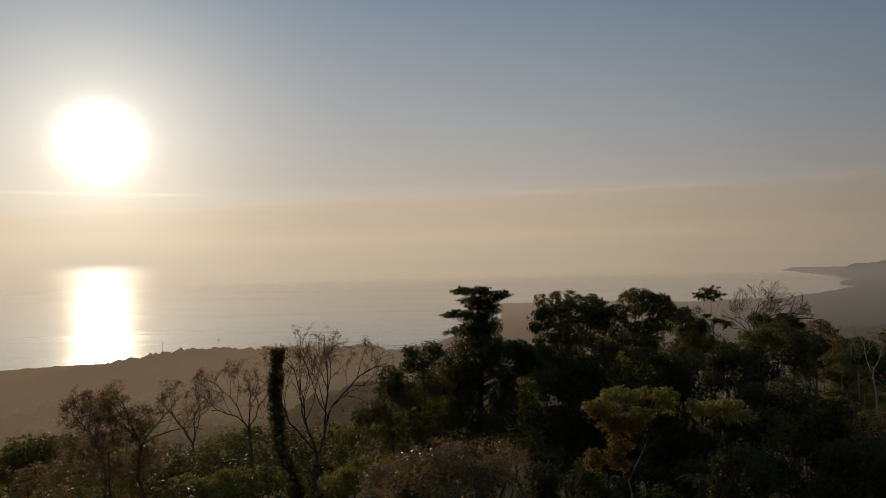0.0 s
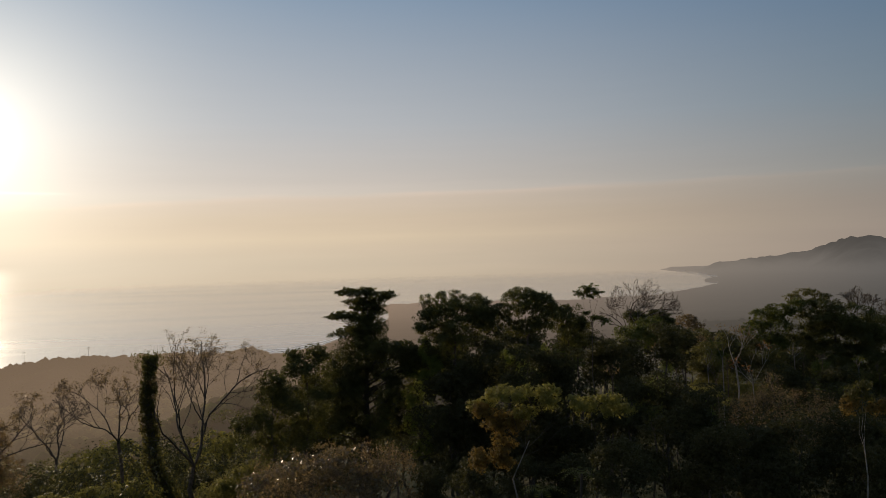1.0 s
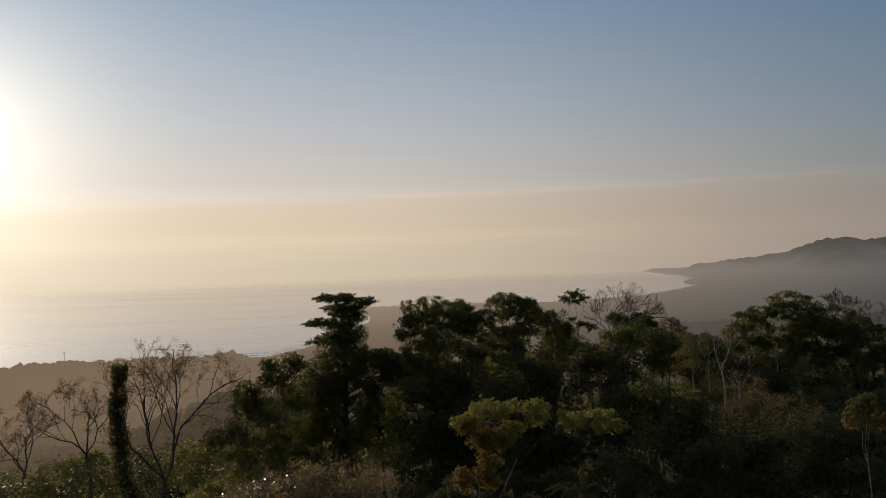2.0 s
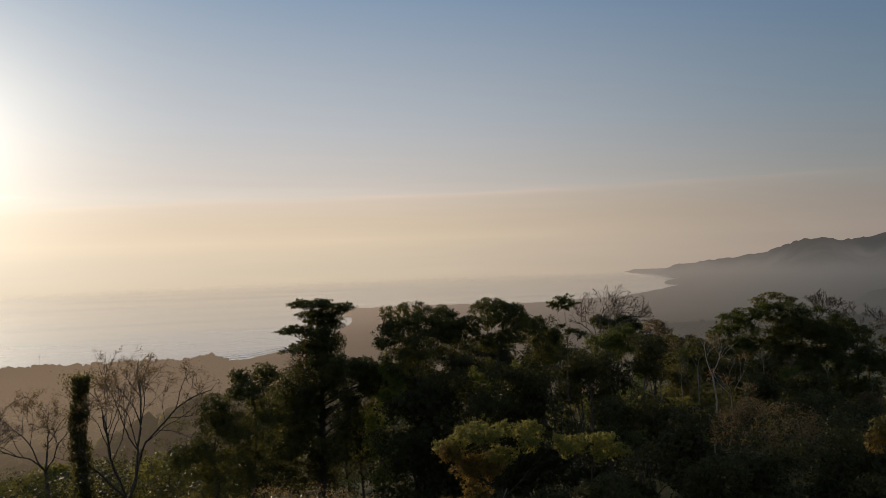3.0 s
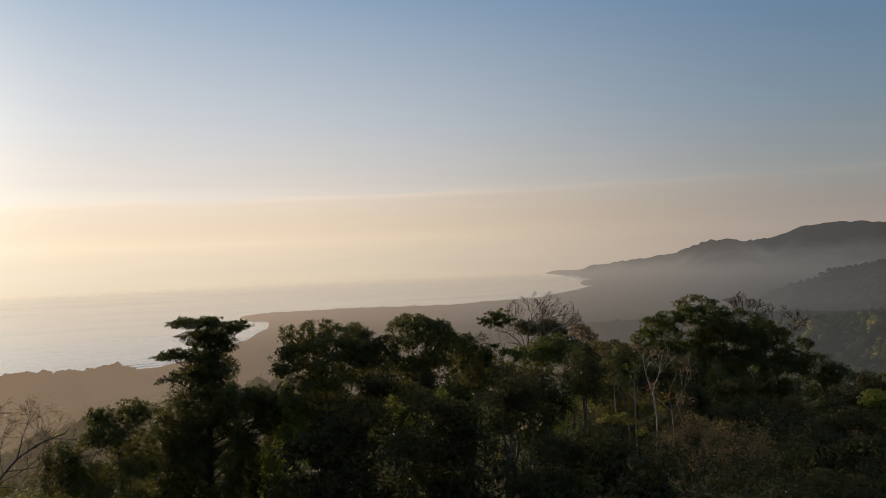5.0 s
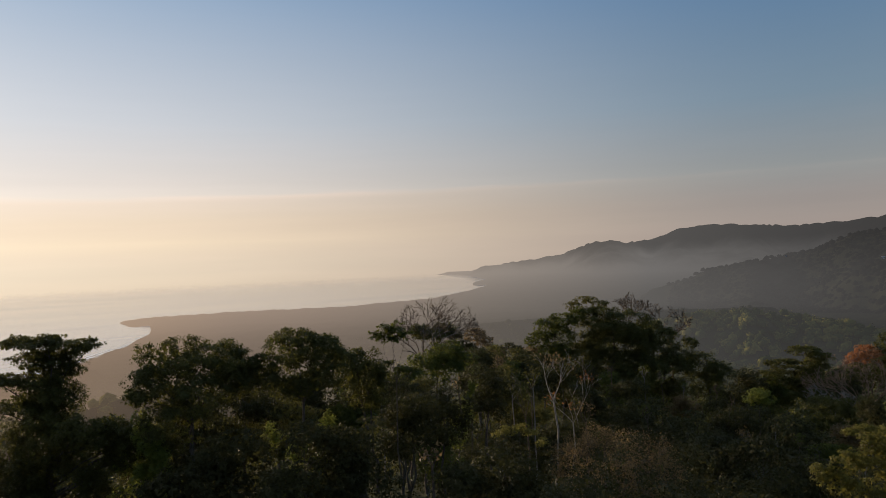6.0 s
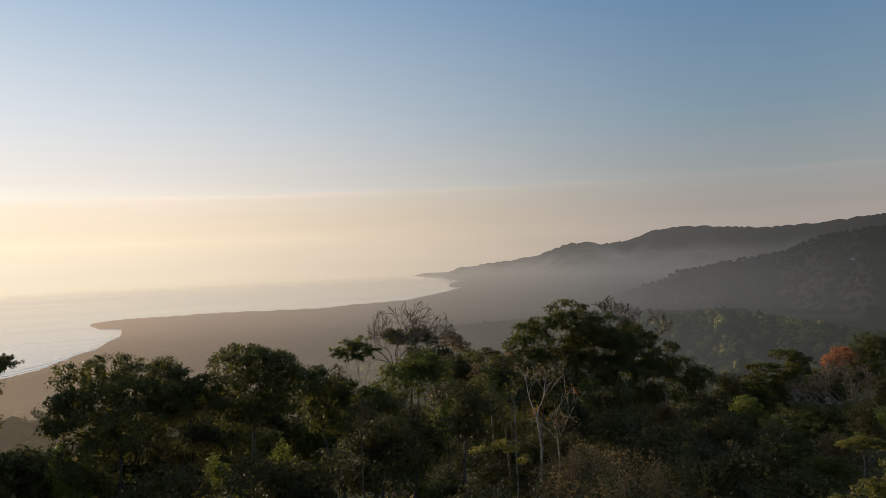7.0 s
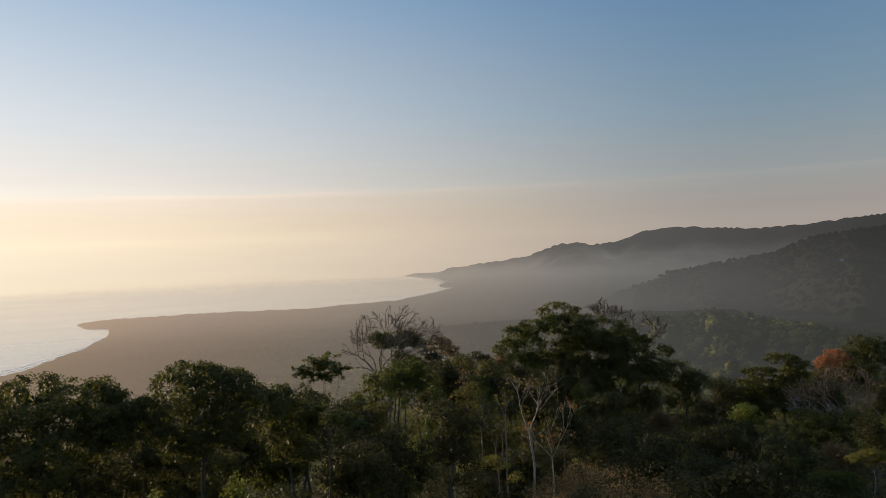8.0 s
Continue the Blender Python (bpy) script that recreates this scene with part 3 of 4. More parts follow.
def bare_tree(name, label, at, base, top, spread, radius, depth, seed, bark=bark_brown, leaf=None, tufts=0.0, size=0.2, lean=(0, 0), first=4, tilt=0.75, stems=None, airy=1.0, group=""):
    """A leafless or thinly leaved tree whose crooked limbs fill a dome; base (first fork) and top are heights above the sea."""
    x, y = at
    rnd = np.random.default_rng(seed)
    z0 = min(ground_at(x, y) - 0.3, base - 0.5)
    root = thing(name, label, "bush" if "shrub" in name else "tree", (x, y, z0), group)
    tall = top - base
    fork = np.array([lean[0], lean[1], base - z0])
    wide = tall * spread * 0.5
    centre, half = fork + np.array([lean[0] * 0.7, lean[1] * 0.7, tall * 0.52]), np.array([wide, wide, tall * 0.48])
    if stems is None:
        part("trunk", *tube(bend((0, 0, 0), fork, 0, 6, rnd), np.linspace(radius * 1.3, radius * 0.95, 6), 7), bark, root, smooth=True)
    limbs, tips = ramify(rnd, fork, centre, half, radius, first, depth, tilt, max(tall * 0.045, 0.14), 0.00021 * math.hypot(x - HUB[0], y - HUB[1] + 8), stems, airy)
    for limb in limbs:
        if limb:
            part("bough", *join([tube(p, r, 5 if r[0] > radius * 0.3 else 3) for p, r in limb]), bark, root, smooth=True)
    if leaf and len(tips):
        keep = tips[rnd.random(len(tips)) < tufts]
        P = (keep[:, None] + rnd.normal(0, size * (1.2 if stems is None else 1.9), (len(keep), 7 if stems is None else 24, 3))).reshape(-1, 3)
        tagged(part("foliage", *leaves(P, size, rnd), leaf, root), kind="stuff")
    return root


# ---- the trees that stand out ----
tree("tiered_tree", "tall dark evergreen tree with layered flat branches", leaf_dark, (2.8, 61.9), 0.38, 0.14, 0.85,
     [(2, -3.5, 110.5, 0.95, 0.57), (3.2, -3.5, 111.1, 0.95, 0.48), (1.7, -3.2, 108.8, 1.14, 1.14), (2.6, -3.3, 109.9, 0.71, 0.52), (1.1, -3.2, 107, 1.24, 1.24), (-1.2, 0.6, 117.2, 1.14, 0.29), (0.2, -0.6, 117.2, 1.43, 0.38), (1.8, -0.1, 116.8, 1.14, 0.33), (2.5, 0, 117.1, 0.38, 0.14), (0, 0.3, 116.3, 1.9, 0.52), (1.3, 0.3, 115.7, 0.95, 0.52), (-1.9, -0.4, 115.3, 1.24, 0.33), (-2.7, 0.1, 115.2, 0.57, 0.19), (-0.2, -0.4, 115.1, 1.71, 0.71), (-0.7, 0.2, 113.9, 2, 0.48)] +
     [(-2.3, 0.2, 113.8, 0.76, 0.24), (-0.2, -1, 112.8, 2.19, 1.05), (1.7, -4, 112.8, 1.43, 0.86), (0.1, -0.5, 111, 2.47, 1.43), (2.9, -3.2, 112, 1.14, 0.57), (4.5, -3.4, 111.9, 1.62, 0.67), (-1, -0.7, 109.1, 2.28, 1.43), (-2.2, 0.6, 111.3, 1.62, 1.24), (0.7, -0.6, 114.2, 1.62, 0.86), (3.1, -3.5, 112.8, 1.43, 0.57), (4.1, -4.2, 112.4, 1.24, 0.48), (5.5, -4.5, 111.8, 1.14, 0.57), (-2.3, 0.9, 108.8, 2.19, 1.71), (-1.6, -0.5, 106.7, 2.09, 1.71), (-3.5, -0.5, 106.3, 2.19, 1.71)], sprays=True)
tree("dome_tree", "broad domed dark green forest tree with gaps in its crown", leaf_dark, (9.6, 56.2), 0.34, 0.12, 1.00,
     [(-1.0, 1.0, 116.2, 1.66, 1.05), (1.0, 0.5, 115.9, 1.83, 1.09), (-2.1, 0.1, 115.3, 0.96, 0.7), (-2.6, 0.7, 114.5, 0.61, 0.48), (-0.4, 0.1, 114.4, 2.01, 1.05), (1.8, -0.1, 114.8, 1.31, 0.87), (-1.0, -0.3, 113.2, 1.57, 1.05), (2.3, -0.1, 115.5, 0.87, 0.96)],
     second=("climbing_vines", leaf_lime, "sunlit yellow-green climbing vines", [(-2.5, 0.3, 113.1, 0.5, 0.8), (-2.1, -0.3, 112.2, 0.6, 0.9), (-1.7, -0.6, 111.2, 0.6, 0.9), (-2.4, 0.0, 110.6, 0.6, 0.8), (-1.2, -0.9, 109.8, 0.6, 0.9)]))
tree("dome_tree", "domed dark green tree with open under-crown and bare limbs", leaf_dark, (14.9, 55.0), 0.26, 0.12, 1.00,
     [(-0.4, 0.4, 116.4, 1.57, 0.87), (1.0, 0.5, 116.2, 1.49, 0.87), (-1.4, 0.8, 115.3, 1.05, 0.87), (1.3, -0.6, 115.4, 0.96, 0.96), (-0.8, 0.1, 114.3, 0.87, 0.61), (0.4, -0.4, 114.6, 0.96, 0.61)],
     second=("climbing_vines", leaf_lime, "sunlit yellow-green climbing vines", [(0.9, -0.9, 112.4, 0.45, 0.8), (1.3, -0.7, 111.2, 0.55, 0.8), (0.6, -1.0, 110.4, 0.5, 0.7), (-1.6, 0.2, 112.0, 0.45, 0.7), (0.0, -0.8, 110.6, 0.8, 0.9), (0.2, -0.9, 109.0, 0.9, 0.9), (-0.6, -0.7, 111.4, 0.6, 0.7), (-0.8, -0.6, 109.6, 0.7, 0.9)]))
tree("dome_tree", "rounded dark green forest tree beside taller domes", leaf_dark, (18.6, 57.1), 0.26, 0.12, 1.00,
     [(-0.2, -0.5, 114.6, 1.29, 1.38), (-0.9, -0.1, 115.3, 0.74, 0.64), (0.5, -0.5, 113.5, 1.2, 1.01), (1.2, -0.4, 114.2, 0.64, 0.55)])
tree("umbrella_tree", "slender forked tree with a small umbrella crown of large leaves", leaf_green, (19.1, 52.6), 0.09, 0.17, 1.50,
     [(-0.2, -0.1, 117.25, 0.75, 0.42), (-0.75, 0.35, 116.95, 0.55, 0.34), (0.4, -0.3, 116.95, 0.55, 0.34), (-0.15, 0.0, 116.75, 0.6, 0.26), (0.4, 0.1, 115.1, 0.69, 0.36), (0.9, -0.3, 114.9, 0.6, 0.3), (-0.3, 0.1, 115.5, 0.34, 0.2)], sprays=True)
tree("low_tree", "dark green leafy tree in front of a taller one", leaf_dark, (-1.8, 56.0), 0.20, 0.12, 1.00,
     [(-0.9, -0.1, 112.9, 0.73, 0.56), (0.8, 0.2, 113.0, 0.94, 0.64), (0.0, -0.6, 111.9, 1.37, 0.94), (0.8, 0.8, 109.9, 1.63, 1.46), (-0.3, -0.9, 109.0, 1.72, 1.5)])
tree("low_tree", "dense dark rounded tree at the slope edge", leaf_dark, (-3.8, 52.9), 0.20, 0.12, 1.00,
     [(-0.1, 0.2, 111.5, 0.97, 0.81), (0.3, 0.6, 109.6, 1.71, 1.54), (-1.5, -0.8, 108.7, 1.38, 1.22), (0.1, 0.6, 107.1, 2.03, 1.46)])
tree("vine_clump", "hanging curtain of sunlit green vines", leaf_lime, (7.1, 58.6), 0.06, 0.15, 0.90,
     [(-0.1, -0.1, 111.0, 0.9, 0.72), (0.2, 0.0, 109.7, 0.63, 1.09), (-0.4, -0.4, 108.3, 0.81, 0.9), (0.5, -0.4, 106.4, 0.63, 0.99), (-1.0, -0.1, 109.0, 0.54, 0.9), (-0.8, 0.4, 106.9, 0.63, 0.99), (-0.1, -0.3, 104.8, 0.9, 0.9)])
tufted = random.Random(5)
CROWN_TUFTS = [(dx, 0.3 - 0.35 * dx + tufted.uniform(-0.7, 0.7), 114.5 - 0.022 * (dx - 0.9) ** 2 - tufted.uniform(0.0, 0.95 if dx < 1.2 else 0.6), tufted.uniform(0.26, 0.42), tufted.uniform(0.2, 0.32))
               for dx in [-0.75 + 0.2 * k for k in range(29)] if not 2.3 < dx < 2.8]
HANGING_TUFTS = [(tufted.uniform(-0.95, 1.1), tufted.uniform(0.0, 0.6), tufted.uniform(111.4, 113.7), tufted.uniform(0.24, 0.40), tufted.uniform(0.2, 0.32)) for _ in range(20)]
tree("sunlit_bush", "flat tufted yellow-green crown on a thin pale trunk", leaf_yellow, (6.75, 29.6), 0.09, 0.085, 0.8, CROWN_TUFTS,
     second=("dry_foliage", leaf_dry_gold, "hanging tufts turned golden brown", HANGING_TUFTS), bark=bark_pale)
tree("dry_bush", "tangled half-dry bush with glinting leaves", leaf_glossy, (-0.6, 34.0), 0.08, 0.12, 0.45,
     [(-0.6, -0.7, 110.7, 1.56, 0.68), (1.3, -0.2, 110.8, 1.3, 0.68), (2.6, 0.1, 110.1, 1.04, 0.63), (-2.1, 0.4, 109.8, 1.2, 0.68), (0.8, -0.3, 109.7, 2.08, 0.68)])
bare_tree("dry_shrub", "tangle of dry twigs with small curled leaves", (-0.4, 33.6), 108.0, 111.9, 1.9, 0.05, 2, 71, bark=bark_brown, leaf=leaf_dry, tufts=0.7, size=0.08, first=20, tilt=0.9, stems=2.6)
tree("vine_covered_tree", "brownish tree smothered by climbing vines", leaf_dry, (-23.0, 51.0), 0.16, 0.11, 0.42,
     [(-0.7, 0.7, 108.2, 2.15, 1.63), (1.3, 0.7, 108.7, 1.46, 1.29), (0.6, -0.2, 106.8, 2.83, 1.72), (-1.7, -1.1, 107.3, 1.72, 1.55), (-2.5, -2.1, 105.9, 2.58, 1.29), (1.7, 0.0, 105.6, 1.72, 1.72)])
tree("leafy_tree", "yellowish green tree crown in hazy backlight", leaf_yellow, (-12.6, 91.1), 0.20, 0.25, 0.80,
     [(-0.5, -1.1, 99.0, 3.1, 1.13), (2.0, 0.7, 97.6, 2.4, 1.13), (-2.7, 1.3, 96.2, 3.24, 1.55), (1.1, -1.0, 95.3, 3.53, 1.83)])
tree("leafy_tree", "yellowish green tree crown below a bare tree", leaf_yellow, (-24.0, 84.7), 0.20, 0.25, 0.80,
     [(-0.8, -1.7, 98.9, 3.1, 1.75), (0.9, 1.5, 99.3, 2.56, 1.35), (-2.7, -0.8, 96.4, 3.1, 1.89), (1.8, 0.2, 96.4, 2.97, 1.89)])
tree("leafy_tree", "olive green tree low on the slope", leaf_olive, (-41.4, 73.1), 0.20, 0.25, 0.80,
     [(0.0, -1.0, 101.2, 3.22, 1.93), (1.6, 1.2, 101.5, 2.58, 1.55), (-2.2, -0.1, 99.1, 3.22, 1.93)])
tree("leafy_tree", "bushy yellow-green tree beside a vine-covered trunk", leaf_yellow, (-15.2, 58.0), 0.20, 0.19, 0.90,
     [(-1.2, -0.4, 102.7, 2.58, 1.01), (-2.8, -0.9, 102.4, 1.84, 0.92), (1.0, -0.4, 103.1, 1.56, 0.92), (-5.0, -0.7, 102.5, 1.84, 0.92)])
tree("leafy_tree", "bushy yellow-green tree on the slope", leaf_yellow, (-7.1, 57.6), 0.20, 0.17, 0.90,
     [(-0.4, -0.9, 103.2, 1.78, 1.16), (1.3, 0.1, 103.7, 1.51, 1.07), (-1.9, 0.3, 102.2, 1.6, 0.89)])
tree("slim_tree", "slim pale-trunked tree with a skirt of drooping yellowish leaves", leaf_olive, (20.6, 26.6), 0.07, 0.11, 1.3,
     [(-0.12, -0.1, 114.35, 0.24, 0.26), (-0.35, 0.2, 114.15, 0.2, 0.2), (0.1, 0.0, 114.0, 0.18, 0.2)], bark=bark_white,
     second=("drooping_leaves", leaf_dry_gold, "drooping yellow-brown leaves", [(-0.5, 0.25, 113.62, 0.2, 0.3), (-0.2, 0.3, 113.7, 0.18, 0.26), (0.15, -0.3, 113.62, 0.2, 0.3), (0.5, -0.2, 113.55, 0.2, 0.3), (0.72, -0.35, 113.6, 0.16, 0.22)]))
tree("flat_crown_tree", "dark flat-crowned tree behind a bare tree", leaf_dark, (69.7, 155.9), 0.30, 0.37, 1.00,
     [(2.4, -0.1, 105.6, 3.4, 1.13), (-3.2, 0.3, 105.8, 2.72, 1.02), (-0.4, -0.2, 104.7, 4.54, 0.91), (3.5, -2.5, 104.2, 2.04, 0.79)], sprays=True)
tree("green_tree", "sunlit green forest tree with vines", leaf_green, (38.6, 88.7), 0.22, 0.22, 0.90,
     [(1.2, 0.2, 110.5, 1.93, 1.02), (-1.4, 0.3, 109.3, 1.7, 1.36), (0.2, -0.2, 108.4, 2.27, 1.59), (2.7, -0.5, 109.5, 1.47, 1.25), (-2.8, 1.8, 107.3, 1.47, 1.25)])
tree("vine_column", "vine-covered slender trunk lit yellow-green", leaf_lime, (40.0, 83.5), 0.12, 0.16, 1.00,
     [(0.4, 0.1, 108.8, 0.54, 0.64), (0.1, 0.0, 107.5, 0.54, 0.86), (-0.4, 0.2, 106.0, 0.75, 0.97), (-1.0, 0.8, 104.3, 1.07, 1.07), (-1.9, 1.0, 102.6, 1.39, 1.18)])
tree("brown_tree", "small tree with reddish brown dry foliage", leaf_brown, (71.0, 139.5), 0.14, 0.30, 0.80,
     [(-0.8, 0.0, 105.7, 2.05, 1.03), (1.1, -0.7, 104.6, 1.85, 1.03), (3.2, -2.4, 102.7, 1.44, 0.82)])
tree("knoll_tree", "bright green broadleaf tree on a forested knoll", leaf_green, (92.2, 145.3), 0.30, 0.31, 1.00,
     [(1.5, -1.4, 106.4, 2.76, 1.38), (-0.2, 1.9, 104.6, 2.99, 1.84), (-1.9, 2.6, 102.4, 2.53, 1.61), (1.5, -0.5, 102.6, 3.45, 2.53), (4.2, -3.0, 107.4, 2.3, 1.38), (-0.6, -0.4, 98.5, 4.14, 2.76)])
tree("knoll_tree", "large dark forest tree crowning a knoll", leaf_dark, (103.3, 139.4), 0.40, 0.31, 1.00,
     [(-2.8, 0.1, 106.5, 4.19, 2.33), (1.4, -2.5, 105.4, 4.66, 3.03), (-2.9, 3.8, 103.6, 3.96, 2.8), (1.6, 1.5, 100.5, 5.83, 3.73), (-4.1, 2.9, 107.8, 2.33, 1.17), (4.9, -2.5, 101.7, 4.19, 3.5), (0.0, 2.4, 96.5, 6.52, 3.26), (4.2, -2.1, 96.0, 5.59, 3.26), (-5.1, 5.0, 97.9, 4.66, 3.03)])
tree("knoll_tree", "dark forest tree with pointed sprays of foliage", leaf_dark, (114.8, 137.4), 0.30, 0.31, 1.00,
     [(-1.2, 2.0, 103.3, 2.66, 1.45), (0.1, -0.6, 101.7, 2.66, 1.7), (-0.7, 2.0, 98.6, 4.84, 2.91), (1.4, -2.3, 97.7, 3.15, 1.94), (0.5, -0.6, 94.1, 4.84, 3.15)])
tree("knoll_tree", "dark rounded tree low on a knoll", leaf_dark, (122.5, 132.6), 0.30, 0.31, 1.00,
     [(-2.4, 3.1, 100.1, 1.72, 1.23), (-0.8, 1.8, 96.0, 3.68, 2.21), (0.9, -1.8, 93.9, 3.19, 2.21), (0.4, 2.4, 91.1, 4.41, 2.94)])
tree("sparse_tree", "thin olive-leaved tree behind a dark crown", leaf_olive, (105.5, 150.4), 0.16, 0.30, 0.45,
     [(-0.2, 0.7, 109.6, 2.73, 0.99), (-2.8, 2.3, 108.4, 1.74, 0.87), (1.3, -2.2, 108.7, 1.99, 0.87)])
bare_tree("dry_shrub", "wide twiggy shrub with sparse rusty brown leaves in low sun", (40.1, 62.0), 102.4, 107.3, 1.85, 0.08, 2, 61, bark=bark_brown, leaf=leaf_brown, tufts=1.0, size=0.12, first=26, tilt=1.0, stems=2.7)
tree("pale_crown_tree", "small pale-limbed tree with a flat yellow-green crown", leaf_yellow, (75.9, 66.6), 0.12, 0.13, 1.00,
     [(-1.2, 0.6, 101.2, 1.0, 0.32), (0.2, 0.0, 101.5, 1.1, 0.32), (1.3, -0.7, 101.2, 1.0, 0.36), (2.4, -1.3, 100.8, 1.0, 0.36), (0.0, 0.0, 100.8, 0.9, 0.25)], bark=bark_white, sprays=True)
tree("low_bush", "low rounded green bush on the shaded slope", leaf_green, (74.0, 68.6), 0.10, 0.16, 1.00,
     [(-0.8, 0.4, 98.9, 1.5, 0.7), (0.8, -0.5, 98.7, 1.5, 0.8), (0.0, 0.0, 97.6, 2.2, 1.0), (-1.6, 0.8, 97.6, 1.3, 0.8)])
tree("golden_tree", "bushy golden green tree in full low sun", leaf_gold, (44.0, 41.6), 0.14, 0.17, 0.80,
     [(-1.8, 1.0, 110.2, 0.8, 0.5), (-0.4, 0.1, 110.5, 1.0, 0.6), (1.5, -0.8, 110.6, 1.2, 0.7), (-3.0, 1.6, 109.2, 0.8, 0.6), (-4.2, 2.3, 108.4, 0.7, 0.5), (-1.5, 0.8, 109.0, 1.1, 0.7), (0.8, -0.4, 109.0, 1.4, 0.9), (-3.3, 1.6, 107.8, 0.9, 0.7), (-1.4, 0.4, 107.5, 1.5, 0.9), (2.6, -1.5, 109.6, 1.3, 1.0), (3.0, -1.6, 107.6, 1.8, 1.2), (0.6, -0.2, 107.0, 1.7, 1.0)])
tree("lime_shrub", "small bright lime green tree crown", leaf_lime, (89.8, 91.3), 0.10, 0.24, 1.00,
     [(-0.5, -0.2, 99.7, 1.49, 0.66), (-0.4, 1.0, 98.7, 1.16, 0.66), (0.9, -0.4, 98.8, 0.99, 0.58)])
tree("dark_tree", "dark layered tree on a wooded slope", leaf_dark, (143.8, 126.1), 0.30, 0.37, 1.00,
     [(-0.3, 0.3, 97.2, 3.43, 1.05), (2.2, -2.0, 95.8, 2.64, 1.19), (-2.3, 4.2, 94.1, 3.43, 1.05), (1.0, 0.5, 93.9, 4.48, 1.32), (-4.3, 3.4, 92.0, 3.95, 1.32), (2.4, -0.3, 90.2, 5.8, 2.9), (-1.2, 2.5, 87.8, 6.59, 3.16)])
tree("dark_tree", "dark leafy tree beneath pale bare branches", leaf_dark, (113.2, 96.9), 0.25, 0.31, 0.90,
     [(-0.1, 1.3, 93.0, 3.99, 1.99), (0.9, -1.8, 91.7, 3.99, 2.19), (-1.3, 2.6, 90.2, 3.99, 2.19), (2.6, -2.6, 93.8, 2.59, 1.59)])
tree("green_tree", "small green tree beside pale bare trunks", leaf_lime, (108.6, 85.8), 0.14, 0.27, 0.90,
     [(0.2, 0.1, 95.0, 1.66, 1.29), (-0.1, 0.8, 93.1, 1.47, 1.1), (0.2, -1.3, 96.4, 1.1, 0.92)])
tree("small_tree", "small tree with yellowish leaves beside a pale trunk", leaf_yellow, (40.1, 75.4), 0.05, 0.16, 0.80,
     [(-0.9, 0.2, 104.7, 0.77, 0.39), (0.2, -0.2, 104.9, 0.82, 0.39), (1.1, -0.5, 104.3, 0.58, 0.34), (-1.6, 0.8, 104.3, 0.48, 0.29), (1.9, -1.0, 103.4, 0.58, 0.39)])
tree("flowering_tree", "tree in full orange-red bloom on a wooded slope", leaf_orange, (281.0, 205.9), 0.40, 0.67, 1.00,
     [(0.7, -0.2, 76.7, 3.79, 2.02), (-3.1, 1.8, 74.2, 3.29, 2.02), (2.0, -3.2, 73.7, 3.04, 2.02), (-1.0, -0.6, 73.8, 4.3, 2.28), (-4.0, 4.2, 72.2, 2.02, 1.26), (2.3, -4.8, 72.4, 2.02, 1.26)])
tree("rounded_tree", "large dark rounded tree on a wooded slope", leaf_dark, (291.0, 199.6), 0.40, 0.67, 1.00,
     [(-1.8, 1.1, 78.5, 5.65, 5.14), (-0.3, -3.5, 77.6, 6.68, 5.65)])
tree("olive_tree", "olive green rounded tree on a wooded slope", leaf_olive, (277.7, 201.8), 0.35, 0.67, 1.00,
     [(-1.5, -1.1, 69.4, 5.98, 2.99), (-5.3, 3.3, 68.9, 5.48, 2.74), (-6.2, 8.8, 67.4, 4.98, 2.49), (2.7, -5.3, 71.7, 5.48, 3.49), (6.2, -8.4, 69.5, 5.98, 3.99), (2.6, -2.7, 65.3, 7.47, 3.49), (-6.1, 5.4, 64.1, 7.47, 2.99)])

# ---- bare and special trees ----
THIN_NEAR = [(79.2, 117.7, 99.8, 103.3, 0.77), (81.5, 118.5, 99.1, 102.1, 0.45), (81.4, 113.4, 99.6, 102.2, 0.59), (94.6, 111.1, 96.4, 97.9, 0.55), (85.4, 99.1, 97.8, 99.9, 0.59), (93.3, 93.3, 93.6, 95.4, 0.49), (96.3, 94.4, 93.1, 94.4, 0.74), (100.7, 93.6, 92.1, 93.5, 0.58), (81.3, 88.8, 99.0, 101.6, 0.46), (46.0, 85.9, 104.9, 107.9, 0.66), (54.9, 103.9, 103.5, 107.3, 0.48), (50.4, 89.0, 104.3, 106.3, 0.64), (57.3, 90.4, 101.8, 103.7, 0.57), (67.1, 88.8, 99.3, 101.3, 0.65), (49.4, 77.5, 103.5, 105.7, 0.79)]
THIN_FAR = [(86.7, 111.6, 99.1, 101.4, 0.74), (92.0, 113.5, 97.5, 100.2, 0.6), (101.8, 110.8, 95.2, 97.1, 0.73), (78.7, 84.2, 95.9, 97.9, 0.67), (78.7, 76.4, 96.9, 98.5, 0.58), (71.9, 68.8, 98.2, 100.0, 0.5), (28.0, 78.0, 109.6, 111.0, 0.66), (35.1, 77.1, 108.3, 109.8, 0.65), (37.2, 76.4, 106.8, 109.1, 0.79), (42.9, 76.8, 107.7, 109.8, 0.79), (19.7, 43.8, 108.8, 110.1, 0.66), (18.2, 46.6, 111.6, 112.7, 0.57), (21.6, 40.6, 109.6, 110.8, 0.76), (-3.1, 39.9, 108.9, 109.9, 0.45), (3.6, 43.9, 107.8, 109.1, 0.49)]
bare_tree("bare_tree", "nearly leafless spreading tree with fine twigs and small leaf tufts", (-11.6, 58.0), 104.8, 115.1, 1.12, 0.17, 4, 3, leaf=leaf_dry, tufts=0.5, size=0.10, lean=(1.4, 0), first=5, tilt=0.85)
